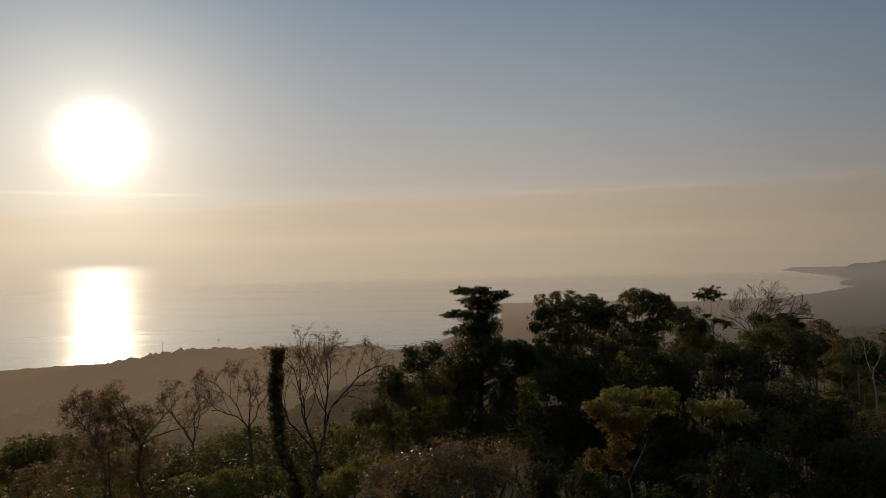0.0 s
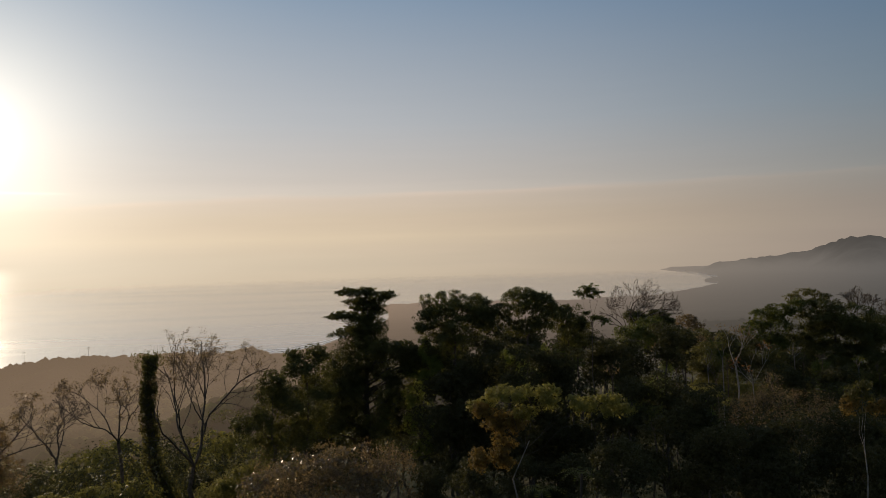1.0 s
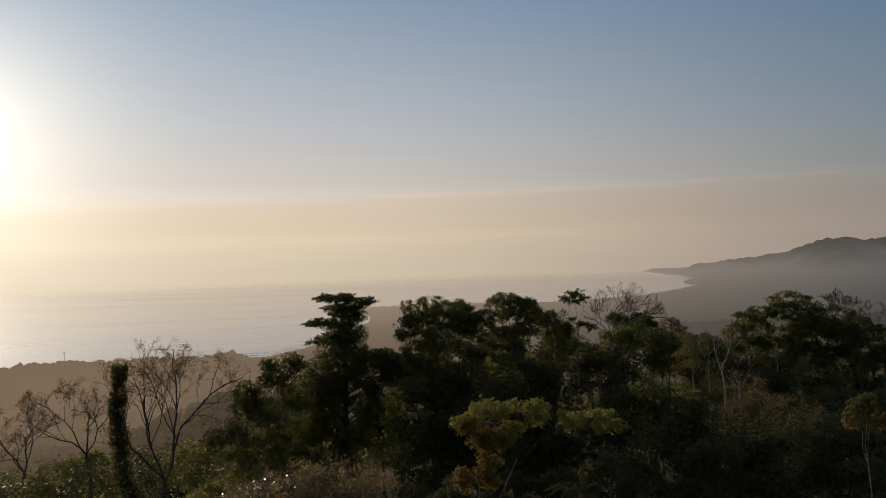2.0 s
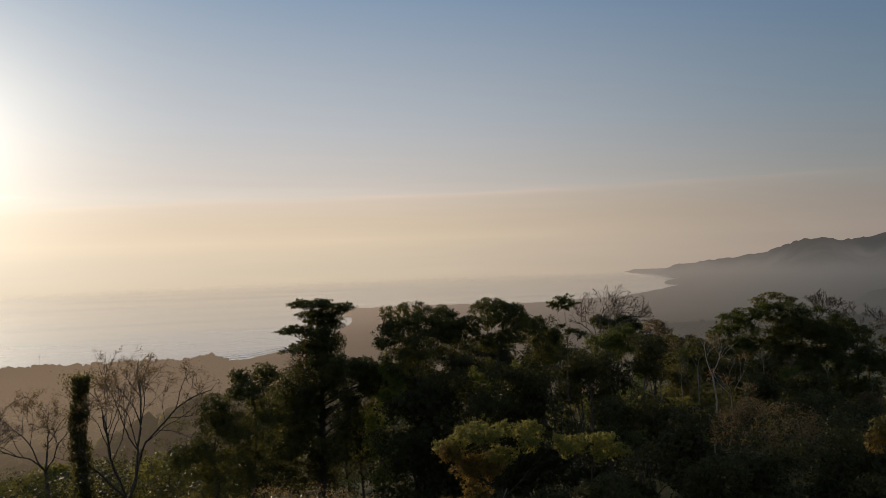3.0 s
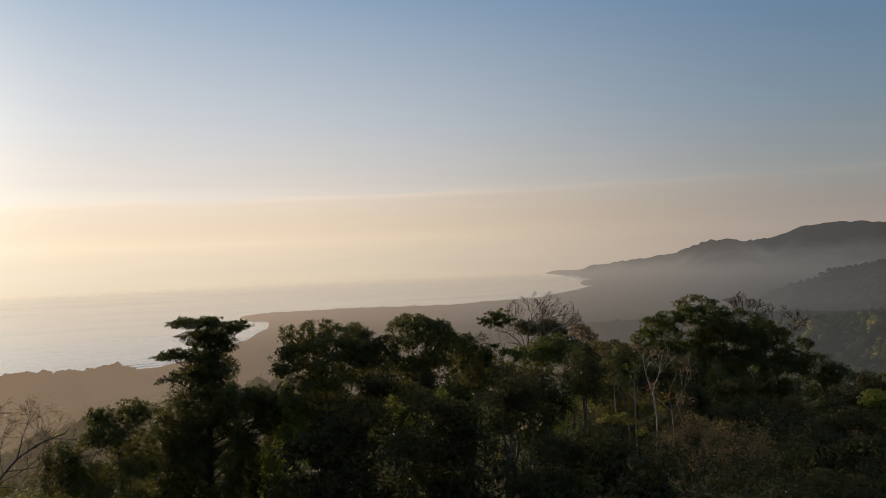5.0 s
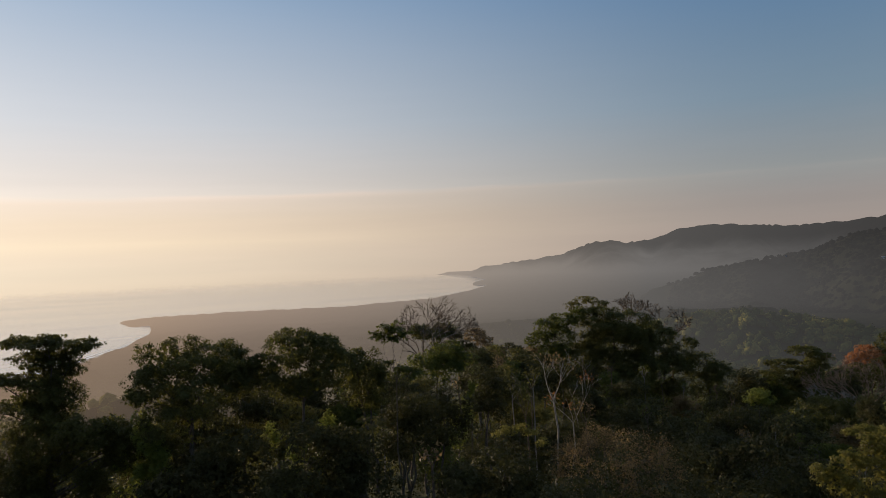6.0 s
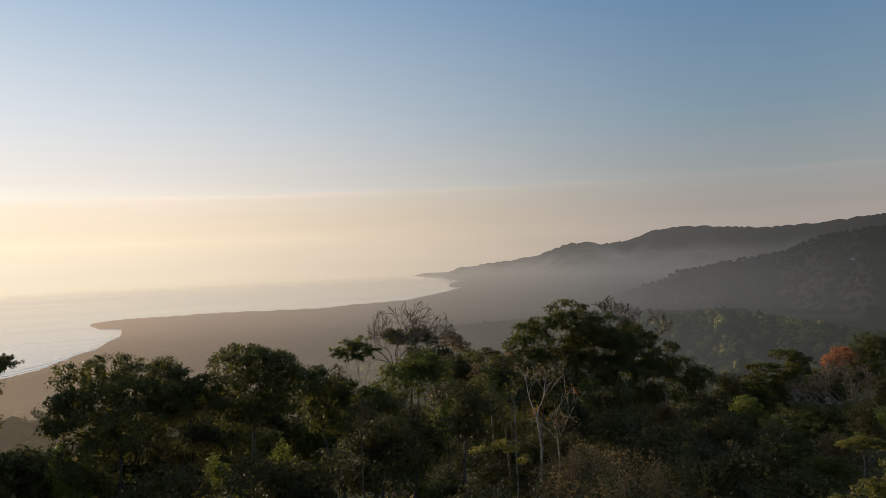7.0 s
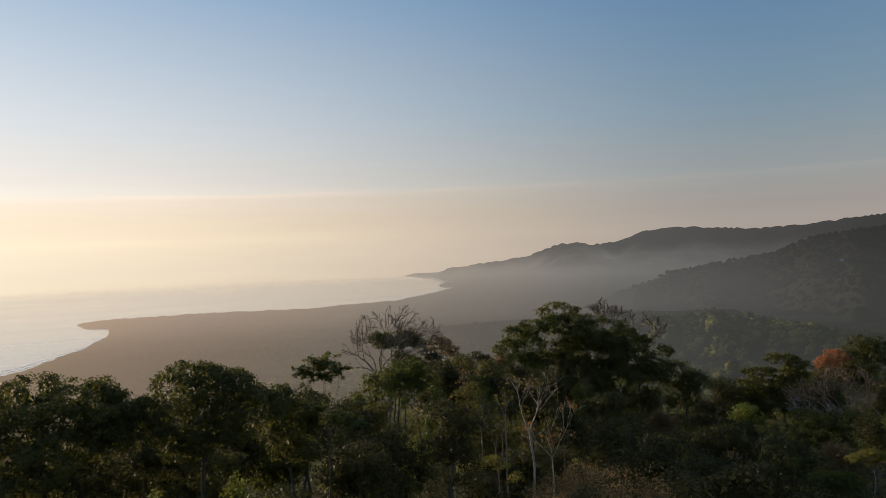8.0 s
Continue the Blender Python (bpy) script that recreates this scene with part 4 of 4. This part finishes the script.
bare_tree("bare_tree", "nearly leafless tree with drooping twigs", (-18.1, 67.6), 104.8, 111.6, 1.3, 0.14, 4, 8, leaf=leaf_dry, tufts=0.5, size=0.11, tilt=0.95)
bare_tree("bare_tree", "small bare spreading tree in haze", (-32.5, 94.6), 97.0, 104.6, 1.25, 0.17, 4, 5, tilt=0.9)
bare_tree("bare_tree", "thin bare tree rising from vines", (-21.4, 51.8), 107.4, 112.5, 1.5, 0.12, 4, 12, leaf=leaf_dry, tufts=0.4, size=0.11, tilt=0.85)
bare_tree("bare_tree", "thin bare tree tangled with vines", (-24.5, 52.5), 106.6, 111.6, 1.3, 0.10, 4, 14, leaf=leaf_dry, tufts=0.4, size=0.11)
bare_tree("bare_tree", "bare leaning tree with a wide fan of grey twigs", (38.3, 97.6), 108.8, 116.35, 1.4, 0.15, 3, 12, bark=bark_brown, lean=(2.1, -0.8), first=7, tilt=0.85, airy=0.85)
bare_tree("bare_tree", "bare leaning tree beside its twin", (40.2, 96.4), 109.4, 114.2, 1.1, 0.13, 3, 44, bark=bark_pale, lean=(1.4, -0.7), first=3, tilt=0.8, airy=1.3)
bare_tree("bare_tree", "bare grey tree behind a dark crown", (114.2, 147.3), 102.0, 110.8, 1.3, 0.2, 3, 21, first=6)
bare_tree("bare_tree", "bare grey tree behind a dark crown", (122.0, 143.0), 100.0, 108.4, 1.3, 0.2, 3, 26, first=6)
bare_tree("pale_tree", "slender pale-barked tree with crooked forks and few rusty leaves", (40.0, 69.2), 108.4, 113.0, 1.0, 0.085, 2, 33, bark=bark_white, leaf=leaf_brown, tufts=0.4, size=0.17, first=3, tilt=0.5, airy=1.5)
bare_tree("pale_tree", "crooked pale sapling with hanging rusty leaves", (40.5, 69.0), 106.4, 110.6, 1.3, 0.055, 2, 35, bark=bark_white, leaf=leaf_rust, tufts=0.5, size=0.17, lean=(0.9, -0.5), first=3, tilt=0.8, airy=1.4)
bare_tree("bare_tree", "leafless tree with pale limbs and a haze of rusty twigs", (133.2, 103.0), 89.0, 101.6, 1.2, 0.24, 4, 17, bark=bark_rust, lean=(-2.6, 1.4), first=8, tilt=0.85)
bare_tree("pale_tree", "pale bare tree with upright limbs", (139.5, 98.0), 86.0, 101.0, 1.0, 0.24, 3, 18, bark=bark_white, tilt=0.5)
bare_tree("pale_tree", "pale leaning dead tree", (123.5, 99.6), 89.0, 95.5, 1.6, 0.15, 3, 19, bark=bark_white, lean=(-2.6, 2.6))
bare_tree("pale_tree", "thin pale dead tree", (59.8, 112.6), 98.0, 106.2, 0.6, 0.14, 2, 24, bark=bark_white, tilt=0.45)
bare_tree("pale_tree", "thin pale forked tree among bushes", (43.4, 79.2), 104.5, 109.0, 0.6, 0.08, 2, 25, bark=bark_brown, leaf=leaf_olive, tufts=0.5, size=0.2, tilt=0.5)
# slim stems on the shaded slope: place, height of the fork, height of the top
for i, (x, y, fork, top, wide) in enumerate(THIN_NEAR + THIN_FAR):
    bare_tree("thin_tree", "slim young tree with few twigs", (x, y), fork, top, wide, 0.06, 2, 200 + i, bark=bark_brown if i % 3 else bark_pale,
              leaf=(leaf_olive, leaf_dark, leaf_brown, leaf_green)[i % 4], tufts=(0.5, 0.7, 0.25)[i % 3], size=0.2, first=3 + i % 2, tilt=0.5, group="thin trees")


def vine_trunk(at, points, radius):
    """A dead trunk wrapped in climbing leaves."""
    x, y = at
    z0 = ground_at(x, y) - 0.3
    rnd = np.random.default_rng(77)
    root = thing("dead_tree", "broken upright trunk thickly wrapped in dark climbing vines", "tree trunk", (x, y, z0))
    P = np.array([(a, b, c - z0) for a, b, c in points])
    s = np.linspace(0, len(P) - 1, 24)
    line = np.stack([np.interp(s, np.arange(len(P)), P[:, k]) for k in range(3)], 1)
    r = radius * (np.linspace(1.25, 0.55, 24) + 1.5 * np.clip(1 - np.arange(24) / 9, 0, 1) ** 1.3)
    part("trunk", *tube(line, r * 0.45, 8), bark_dark, root, smooth=True)
    n = 24000
    i = rnd.integers(0, 24, n)
    th = rnd.uniform(0, 6.283, n)
    q = line[i] + np.stack([np.cos(th), np.sin(th), rnd.normal(0, 0.4, n)], 1) * (r[i] * rnd.uniform(0.45, 1.0, n) * (1 + 0.2 * np.sin(i * 1.7 + th * 2)))[:, None]
    tip = line[-1] + rnd.normal(0, 1, (900, 3)) * np.array([0.6, 0.6, 0.35])
    part("climbing_vines", *leaves(np.concatenate([q, tip]), 0.15, rnd), leaf_olive, root)


vine_trunk((-13.2, 65.7), [(0, 0, 92), (0, 0, 99.1), (-1.5, -0.4, 103.2), (-1.9, -0.4, 108.2), (-1.6, -0.4, 112.0)], 0.95)


def palm(at, top, reach, seed, group="tree ferns"):
    """A tree fern: a thin stem and a rosette of arching feathered fronds."""
    x, y = at
    z0 = ground_at(x, y) - 0.2
    rnd = np.random.default_rng(seed)
    root = thing("tree_fern", "tree fern with arching feathery green fronds", "tree fern", (x, y, z0), group)
    part("trunk", *tube(bend((0, 0, 0), (0, 0, top - z0), 0, 4, rnd), [0.09, 0.08, 0.07, 0.06], 7), bark_dark, root, smooth=True)
    for k in range(9):
        th = k * 0.7 + rnd.normal(0, 0.15)
        s = np.linspace(0, 1, 12)[:, None]
        out = np.array([math.cos(th), math.sin(th), 0])
        rib = np.array([0, 0, top - z0]) + out * s * reach + np.array([0, 0, 1.0]) * (0.55 * s - 0.75 * s * s) * reach
        side = np.cross(out, [0, 0, 1.0])
        w = (np.sin(np.clip(s * 1.05 + 0.06, 0, 1) * math.pi) ** 0.7) * reach * 0.2
        V, Fc = [], []
        for i in range(11):
            for sgn in (-1, 1):
                a, b = rib[i], rib[i] + (rib[i + 1] - rib[i]) * 0.55
                tip = rib[i] + out * 0.1 * reach + side * sgn * w[i] - np.array([0, 0, 0.25 * w[i, 0]])
                V += [a, b, tip]
                Fc.append([len(V) - 3, len(V) - 2, len(V) - 1])
        part("frond", np.array(V), Fc, leaf_green, root)


palm((12.3, 36.0), 109.0, 1.3, 1)
palm((10.4, 36.6), 108.1, 1.3, 2)

# ---- forest between and below ----
# place, height of the crown and its radius, kind
UNDERSTORY_1 = [(8.5, 52.3, 110.1, 1.7, 0), (11.0, 52.9, 111.4, 2.4, 0), (13.5, 50.2, 112.1, 2.2, 0), (16.7, 51.3, 111.7, 2.1, 0), (9.3, 52.2, 107.3, 1.9, 0), (21.5, 56.0, 111.7, 2.1, 0), (25.7, 60.8, 111.0, 2.0, 0), (27.2, 58.0, 112.6, 2.0, 0), (56.5, 111.5, 104.5, 3.8, 0), (22.0, 47.1, 110.1, 2.4, 0), (19.1, 46.2, 110.3, 2.1, 0), (21.4, 40.7, 110.7, 2.0, 0), (18.5, 39.9, 108.9, 2.4, 0), (19.4, 35.0, 109.9, 1.8, 0), (61.7, 108.7, 103.5, 3.8, 0), (2.1, 62.0, 105.6, 2.2, 0), (22.5, 65.1, 112.7, 1.8, 0), (25.1, 66.2, 109.9, 1.8, 0)]
UNDERSTORY_2 = [(23.0, 71.3, 109.4, 2.4, 1), (22.1, 79.8, 109.2, 2.8, 0), (50.3, 93.8, 105.7, 2.8, 2), (50.8, 93.5, 102.4, 2.8, 2), (30.6, 65.9, 105.1, 1.8, 0), (27.9, 67.2, 106.4, 2.7, 1), (54.4, 95.9, 101.2, 2.7, 2), (61.1, 93.8, 101.6, 3.2, 0), (78.8, 105.2, 98.2, 4.2, 0), (69.5, 93.4, 97.7, 4.4, 0), (91.0, 107.6, 95.3, 4.6, 3), (70.4, 85.8, 97.8, 4.1, 0), (96.2, 102.2, 96.4, 3.7, 0), (81.7, 88.4, 96.2, 4.6, 0), (69.3, 79.8, 96.2, 4.6, 0), (81.9, 80.3, 96.5, 4.4, 0), (68.8, 72.8, 97.4, 4.3, 0), (77.8, 74.2, 94.1, 3.4, 0)]
UNDERSTORY_3 = [(16.4, 65.8, 110.1, 2.4, 2), (11.2, 65.6, 111.0, 2.7, 0), (13.9, 67.2, 112.8, 2.1, 0), (98.4, 150.7, 96.6, 4.1, 3), (101.9, 145.7, 95.6, 4.3, 0), (108.9, 145.2, 93.7, 4.9, 0), (115.9, 144.5, 90.6, 5.0, 1), (91.7, 145.6, 92.2, 4.6, 0), (97.2, 141.7, 91.5, 4.6, 2), (116.0, 136.2, 89.4, 4.8, 2), (126.5, 135.6, 87.0, 4.6, 0), (75.6, 132.2, 100.1, 3.6, 1), (65.6, 126.5, 101.0, 3.3, 2), (131.2, 130.6, 90.7, 5.1, 0), (137.8, 130.5, 88.7, 5.2, 1), (121.0, 119.4, 86.1, 4.6, 0), (97.8, 84.1, 93.1, 3.9, 3), (91.3, 75.8, 100.0, 2.3, 0)]
UNDERSTORY_4 = [(10.7, 41.6, 107.3, 1.6, 0), (13.6, 40.8, 107.5, 1.6, 0), (6.3, 33.4, 109.9, 1.3, 0), (4.7, 36.7, 108.8, 1.3, 0), (14.2, 35.2, 109.7, 1.5, 0), (-3.4, 47.9, 105.7, 1.8, 0), (-12.2, 68.9, 99.6, 2.7, 0), (-26.4, 70.2, 99.6, 2.9, 0), (81.7, 146.1, 100.4, 3.3, 0), (88.2, 148.0, 98.9, 3.4, 3), (71.7, 146.0, 102.1, 3.2, 0), (67.4, 148.1, 102.1, 3.2, 0), (80.3, 150.4, 99.7, 3.4, 1), (54.5, 109.8, 105.6, 2.9, 0), (61.2, 115.2, 104.6, 3.1, 2), (66.2, 116.9, 103.5, 3.3, 2), (72.3, 120.1, 102.0, 3.1, 0), (58.8, 107.4, 103.5, 2.9, 1)]
UNDERSTORY_5 = [(78.9, 124.1, 100.0, 3.3, 2), (84.9, 125.9, 97.9, 3.4, 0), (85.5, 119.1, 97.4, 3.4, 1), (85.4, 112.7, 97.0, 3.3, 2), (8.8, 51.3, 106.8, 2.4, 0), (11.2, 51.8, 107.4, 2.4, 0), (13.2, 50.3, 108.1, 2.4, 0), (15.6, 50.6, 107.8, 2.4, 0), (17.5, 48.9, 108.3, 2.4, 0), (33.0, 80.3, 107.9, 2.2, 2), (31.7, 83.0, 107.2, 2.0, 1), (23.4, 39.2, 108.4, 2.1, 0), (25.6, 37.8, 109.1, 2.1, 0), (28.6, 38.1, 109.3, 2.2, 0), (26.9, 34.4, 108.3, 2.0, 0), (23.0, 36.0, 107.8, 1.9, 0), (46.5, 84.4, 100.0, 2.6, 0), (51.3, 84.8, 100.4, 2.6, 0)]
UNDERSTORY_6 = [(23.7, 44.8, 103.6, 2.6, 0), (27.5, 46.0, 103.4, 2.6, 0), (31.0, 46.0, 103.0, 2.6, 0), (26.0, 42.0, 104.2, 2.4, 0), (17.5, 73.0, 110.8, 2.6, 0), (20.5, 74.0, 111.0, 2.6, 0), (14.5, 72.0, 110.4, 2.6, 0), (25.0, 74.0, 110.5, 2.6, 0), (11.5, 70.0, 109.4, 2.4, 0), (30.0, 79.0, 108.6, 2.6, 0), (-0.5, 60.0, 104.2, 2.4, 0), (143.0, 105.5, 92.5, 4.5, 0), (148.0, 100.0, 92.0, 4.6, 3), (136.0, 112.5, 92.5, 4.4, 0), (152.0, 104.0, 90.5, 4.8, 2), (50.6, 79.1, 102.2, 2.0, 0), (45.4, 87.4, 100.5, 2.6, 0), (14.0, 69.2, 109.2, 1.8, 2), (8.1, 67.7, 109.2, 1.8, 2), (4.6, 63.6, 107.6, 2.2, 0), (6.1, 64.6, 106.8, 2.2, 0)]
UNDERSTORY = UNDERSTORY_1 + UNDERSTORY_2 + UNDERSTORY_3 + UNDERSTORY_4 + UNDERSTORY_5 + UNDERSTORY_6
kinds = [("understory_tree", "dense dark green understory tree, shade painted into its leaves", leaf_shade_tint, 0.19), ("understory_tree", "leafy green understory tree", leaf_green, 0.19),
         ("understory_tree", "olive green understory tree with mixed foliage", leaf_olive, 0.2), ("understory_tree", "half-dry brownish understory tree", leaf_dry, 0.18)]


def understory(kind, seed):
    """A bushy tree of unit crown radius 2.4 m, built at its first place."""
    name, label, leaf, size = kinds[kind]
    rnd = random.Random(seed)
    lobes = [(rnd.uniform(-1.7, 1.7), rnd.uniform(-1.7, 1.7), rnd.uniform(-2.2, 0.6), rnd.uniform(0.9, 1.4), rnd.uniform(0.6, 1.0)) for _ in range(8)] + [(0, 0, 0.9, 1.4, 0.8)]
    return lobes, label, leaf, size, name


protos = {}
for i, (x, y, z, r, kind) in enumerate(UNDERSTORY):
    key = (kind, i % 2)
    if key not in protos:
        lobes, label, leaf, size, name = understory(kind, 40 + i)
        ob = tree(name, label, leaf, (x, y), 0.16, size, 0.45, [(a, b, c + z, d, e) for a, b, c, d, e in lobes], group="understory trees")
        protos[key] = (ob, z - ob.location.z)
    else:
        ob, tall = protos[key]
        s = r / 2.5
        copy_thing(ob, Matrix.Translation((x, y, z - tall * s)) @ Matrix.Rotation(i * 2.4, 4, "Z") @ Matrix.Scale(s, 4))

# forest carpet: many small trees on the slopes
def scatter(count, r0, r1, b0, b1, rnd):
    b = rnd.uniform(b0, b1, count)
    r = np.sqrt(rnd.uniform(r0 * r0, r1 * r1, count))
    z = land(b, r)
    ok = z > 2
    return np.stack([HUB[0] + r * np.sin(np.radians(b)), HUB[1] + r * np.cos(np.radians(b)), z], 1)[ok]


def forest(name, label, count, r0, r1, b0, b1, crown_r, cards, size, leaf, seed, lift=0.8):
    rnd = np.random.default_rng(seed)
    at = scatter(count, r0, r1, b0, b1, rnd)
    R = crown_r * rnd.uniform(0.55, 1.35, len(at))
    lumps = 6
    d = unit(rnd.normal(0, 1, (len(at), lumps, 3)) * np.array([1, 1, 0.6]) + np.array([0, 0, 0.45]))
    c = (at + np.array([0, 0, lift]) * R[:, None])[:, None] + d * R[:, None, None] * np.array([0.62, 0.62, 0.55])
    e = unit(rnd.normal(0, 1, (len(at), lumps, cards // lumps, 3)) + d[:, :, None] * 0.6 + np.array([0, 0, 0.3]))
    P = c[:, :, None] + e * (R[:, None, None, None] * rnd.uniform(0.35, 0.55, (len(at), lumps, cards // lumps, 1)))
    return tagged(new(name, build(name, *leaves(P.reshape(-1, 3), size, rnd, e.reshape(-1, 3), 0.1), leaf)), label, "forest", kind="stuff")


def canopy(name, label, count, r0, r1, b0, b1, crown_r, fine, leaf, seed, lift=0.35, sprays=24, spray=0.8):
    """Far woods: a lumpy rounded crown for each tree, roughened with sprays of leaves."""
    rnd = np.random.default_rng(seed)
    at = scatter(count, r0, r1, b0, b1, rnd)
    bm = bmesh.new()
    bmesh.ops.create_icosphere(bm, subdivisions=fine, radius=1.0)
    bmesh.ops.delete(bm, geom=[v for v in bm.verts if v.co.z < -0.45], context="VERTS")
    bm.verts.index_update()
    d = np.array([v.co[:] for v in bm.verts])
    f = np.array([[v.index for v in t.verts] for t in bm.faces])
    bm.free()
    n = len(at)
    R = crown_r * rnd.uniform(0.6, 1.45, n)

    def skin(D):
        out = 1.0
        for size, k in ((0.16, 3.2), (0.13, 5.5), (0.08, 9.0)):
            for _ in range(2):
                out = out + size * np.sin(D @ (unit(rnd.normal(0, 1, 3)) * k) + phase[:, rnd.integers(0, 6)][:, None])
        return out

    phase = rnd.uniform(0, 6.283, (n, 6))
    state = rnd.bit_generator.state
    V = at[:, None] + np.array([0, 0, 1.0]) * (R * lift)[:, None, None] + d[None] * (R[:, None] * skin(np.broadcast_to(d, (n, *d.shape))))[..., None] * np.array([1, 1, 0.85])
    F = (f[None] + (np.arange(n) * len(d))[:, None, None]).reshape(-1, 3)
    ob = tagged(new(name, build(name, V.reshape(-1, 3), F, leaf, True)), label, "forest", kind="stuff")
    if not sprays:
        return ob
    rnd.bit_generator.state = state
    e = unit(rnd.normal(0, 1, (n, sprays, 3)) + np.array([0, 0, 0.5]))
    rnd.bit_generator.state = state
    P = at[:, None] + np.array([0, 0, 1.0]) * (R * lift)[:, None, None] + e * (R[:, None] * skin(e) * rnd.uniform(0.95, 1.25, e.shape[:2]))[..., None] * np.array([1, 1, 0.85])
    tagged(new(name + "_sprays", build(name, *leaves(P.reshape(-1, 3), spray, rnd, e.reshape(-1, 3), 0.1), leaf)), label + ", outer sprays", "forest", kind="stuff")
    return ob


forest("thicket", "dense green undergrowth filling the gaps between trees, shade painted into its leaves", 540, 32, 115, -42, 66, 2.7, 340, 0.26, leaf_deep_shade_tint, 1, 1.7)
forest("thicket", "olive and half-dry undergrowth on the slope", 70, 32, 115, -42, 22, 2.2, 360, 0.24, leaf_olive, 9, 1.7)
forest("thicket", "low undergrowth covering the near hillside, shade painted into its leaves", 200, 0, 34, -180, 180, 1.8, 180, 0.26, leaf_deep_shade_tint, 12, 0.7)
forest("slope_forest", "olive and green forest canopy falling away down the valley", 420, 110, 310, -50, 68, 3.4, 180, 0.6, leaf_olive, 2, 1.3)
forest("slope_forest", "dark green forest canopy down the valley", 760, 110, 310, -50, 68, 3.6, 180, 0.6, leaf_dark, 3, 1.4)
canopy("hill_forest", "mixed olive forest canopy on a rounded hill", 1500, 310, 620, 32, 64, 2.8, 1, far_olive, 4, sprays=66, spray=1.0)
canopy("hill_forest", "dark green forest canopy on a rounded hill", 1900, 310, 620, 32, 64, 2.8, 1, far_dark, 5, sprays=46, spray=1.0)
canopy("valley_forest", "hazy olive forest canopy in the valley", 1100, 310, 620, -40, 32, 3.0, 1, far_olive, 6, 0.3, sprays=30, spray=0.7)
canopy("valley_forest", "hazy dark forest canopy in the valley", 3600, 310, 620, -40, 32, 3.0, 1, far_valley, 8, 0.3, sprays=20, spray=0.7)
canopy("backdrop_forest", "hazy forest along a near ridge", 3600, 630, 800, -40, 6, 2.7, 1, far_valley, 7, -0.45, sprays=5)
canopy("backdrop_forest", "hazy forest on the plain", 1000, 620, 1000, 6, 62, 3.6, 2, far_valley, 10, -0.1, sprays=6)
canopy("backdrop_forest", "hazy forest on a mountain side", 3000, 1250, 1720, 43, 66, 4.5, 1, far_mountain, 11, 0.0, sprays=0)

# ---- far houses ----
plaster, n, out = material("far_plaster")
n.put(surface(n, n.mix(n.noise(n.add("ShaderNodeNewGeometry").outputs["Position"], 0.6), (0.40, 0.38, 0.36), (0.55, 0.53, 0.50)), 0.8), out)
roofing, n, out = material("far_roof")
n.put(surface(n, n.mix(n.noise(n.add("ShaderNodeNewGeometry").outputs["Position"], 0.8), (0.20, 0.19, 0.19), (0.32, 0.31, 0.30)), 0.5), out)


def far_house(bearing, elevation, w, d, h):
    """A small hillside house where the sight line at that bearing and elevation meets the slope."""
    r = np.arange(700, 2600, 4.0)
    z = land(np.full(len(r), bearing), r)
    hit = np.argmax(z >= HUB[2] + r * math.tan(radians(elevation)))
    x, y = HUB[0] + r[hit] * math.sin(radians(bearing)), HUB[1] + r[hit] * math.cos(radians(bearing))
    root = thing("house", "small pale house among trees on the hillside", "house", (x, y, z[hit] - 0.5), "hillside houses")
    root.rotation_euler = (0, 0, radians(-bearing))
    a, b = w / 2, d / 2
    part("wall", np.array([(sx * a, sy * b, k) for k in (0, h) for sx, sy in ((-1, -1), (1, -1), (1, 1), (-1, 1))]),
         [[0, 1, 5, 4], [1, 2, 6, 5], [2, 3, 7, 6], [3, 0, 4, 7], [4, 5, 6, 7]], plaster, root)
    o = 0.5
    part("roof", np.array([(-a - o, -b - o, h), (a + o, -b - o, h), (a + o, b + o, h), (-a - o, b + o, h), (-a - o, 0, h + d * 0.28), (a + o, 0, h + d * 0.28)]) + np.array([0, 0, 0.06]),
         [[0, 1, 5, 4], [2, 3, 4, 5], [0, 4, 3], [1, 2, 5], [0, 3, 2, 1]], roofing, root)


for bearing, elevation, w, d, h in ((50.4, -1.25, 5, 4, 2.4), (51.0, -1.1, 6, 4, 2.4), (51.2, -1.35, 5, 4, 2.4), (55.9, -1.95, 5, 4, 2.4), (56.9, -1.4, 5, 4, 2.4)):
    far_house(bearing, elevation, w, d, h)


def mast(bearing, r, tall):
    """A thin pole with two cross-arms on the ridge."""
    z = float(land(bearing, r))
    root = thing("utility_pole", "thin grey utility pole rising above the wooded ridge", "utility pole", (HUB[0] + r * math.sin(radians(bearing)), HUB[1] + r * math.cos(radians(bearing)), z - 0.3), "ridge poles")
    part("pole", *tube([(0, 0, 0), (0, 0, tall * 0.5), (0, 0, tall)], [0.11, 0.09, 0.07], 8), bark_dark, root, smooth=True)
    for h in (0.9, 0.8):
        part("cross_arm", *tube([(-1.3, 0, tall * h), (0, 0, tall * h), (1.3, 0, tall * h)], [0.08, 0.09, 0.08], 6), bark_dark, root)


mast(-21.9, 712, 11.5)
mast(-17.9, 716, 9.5)
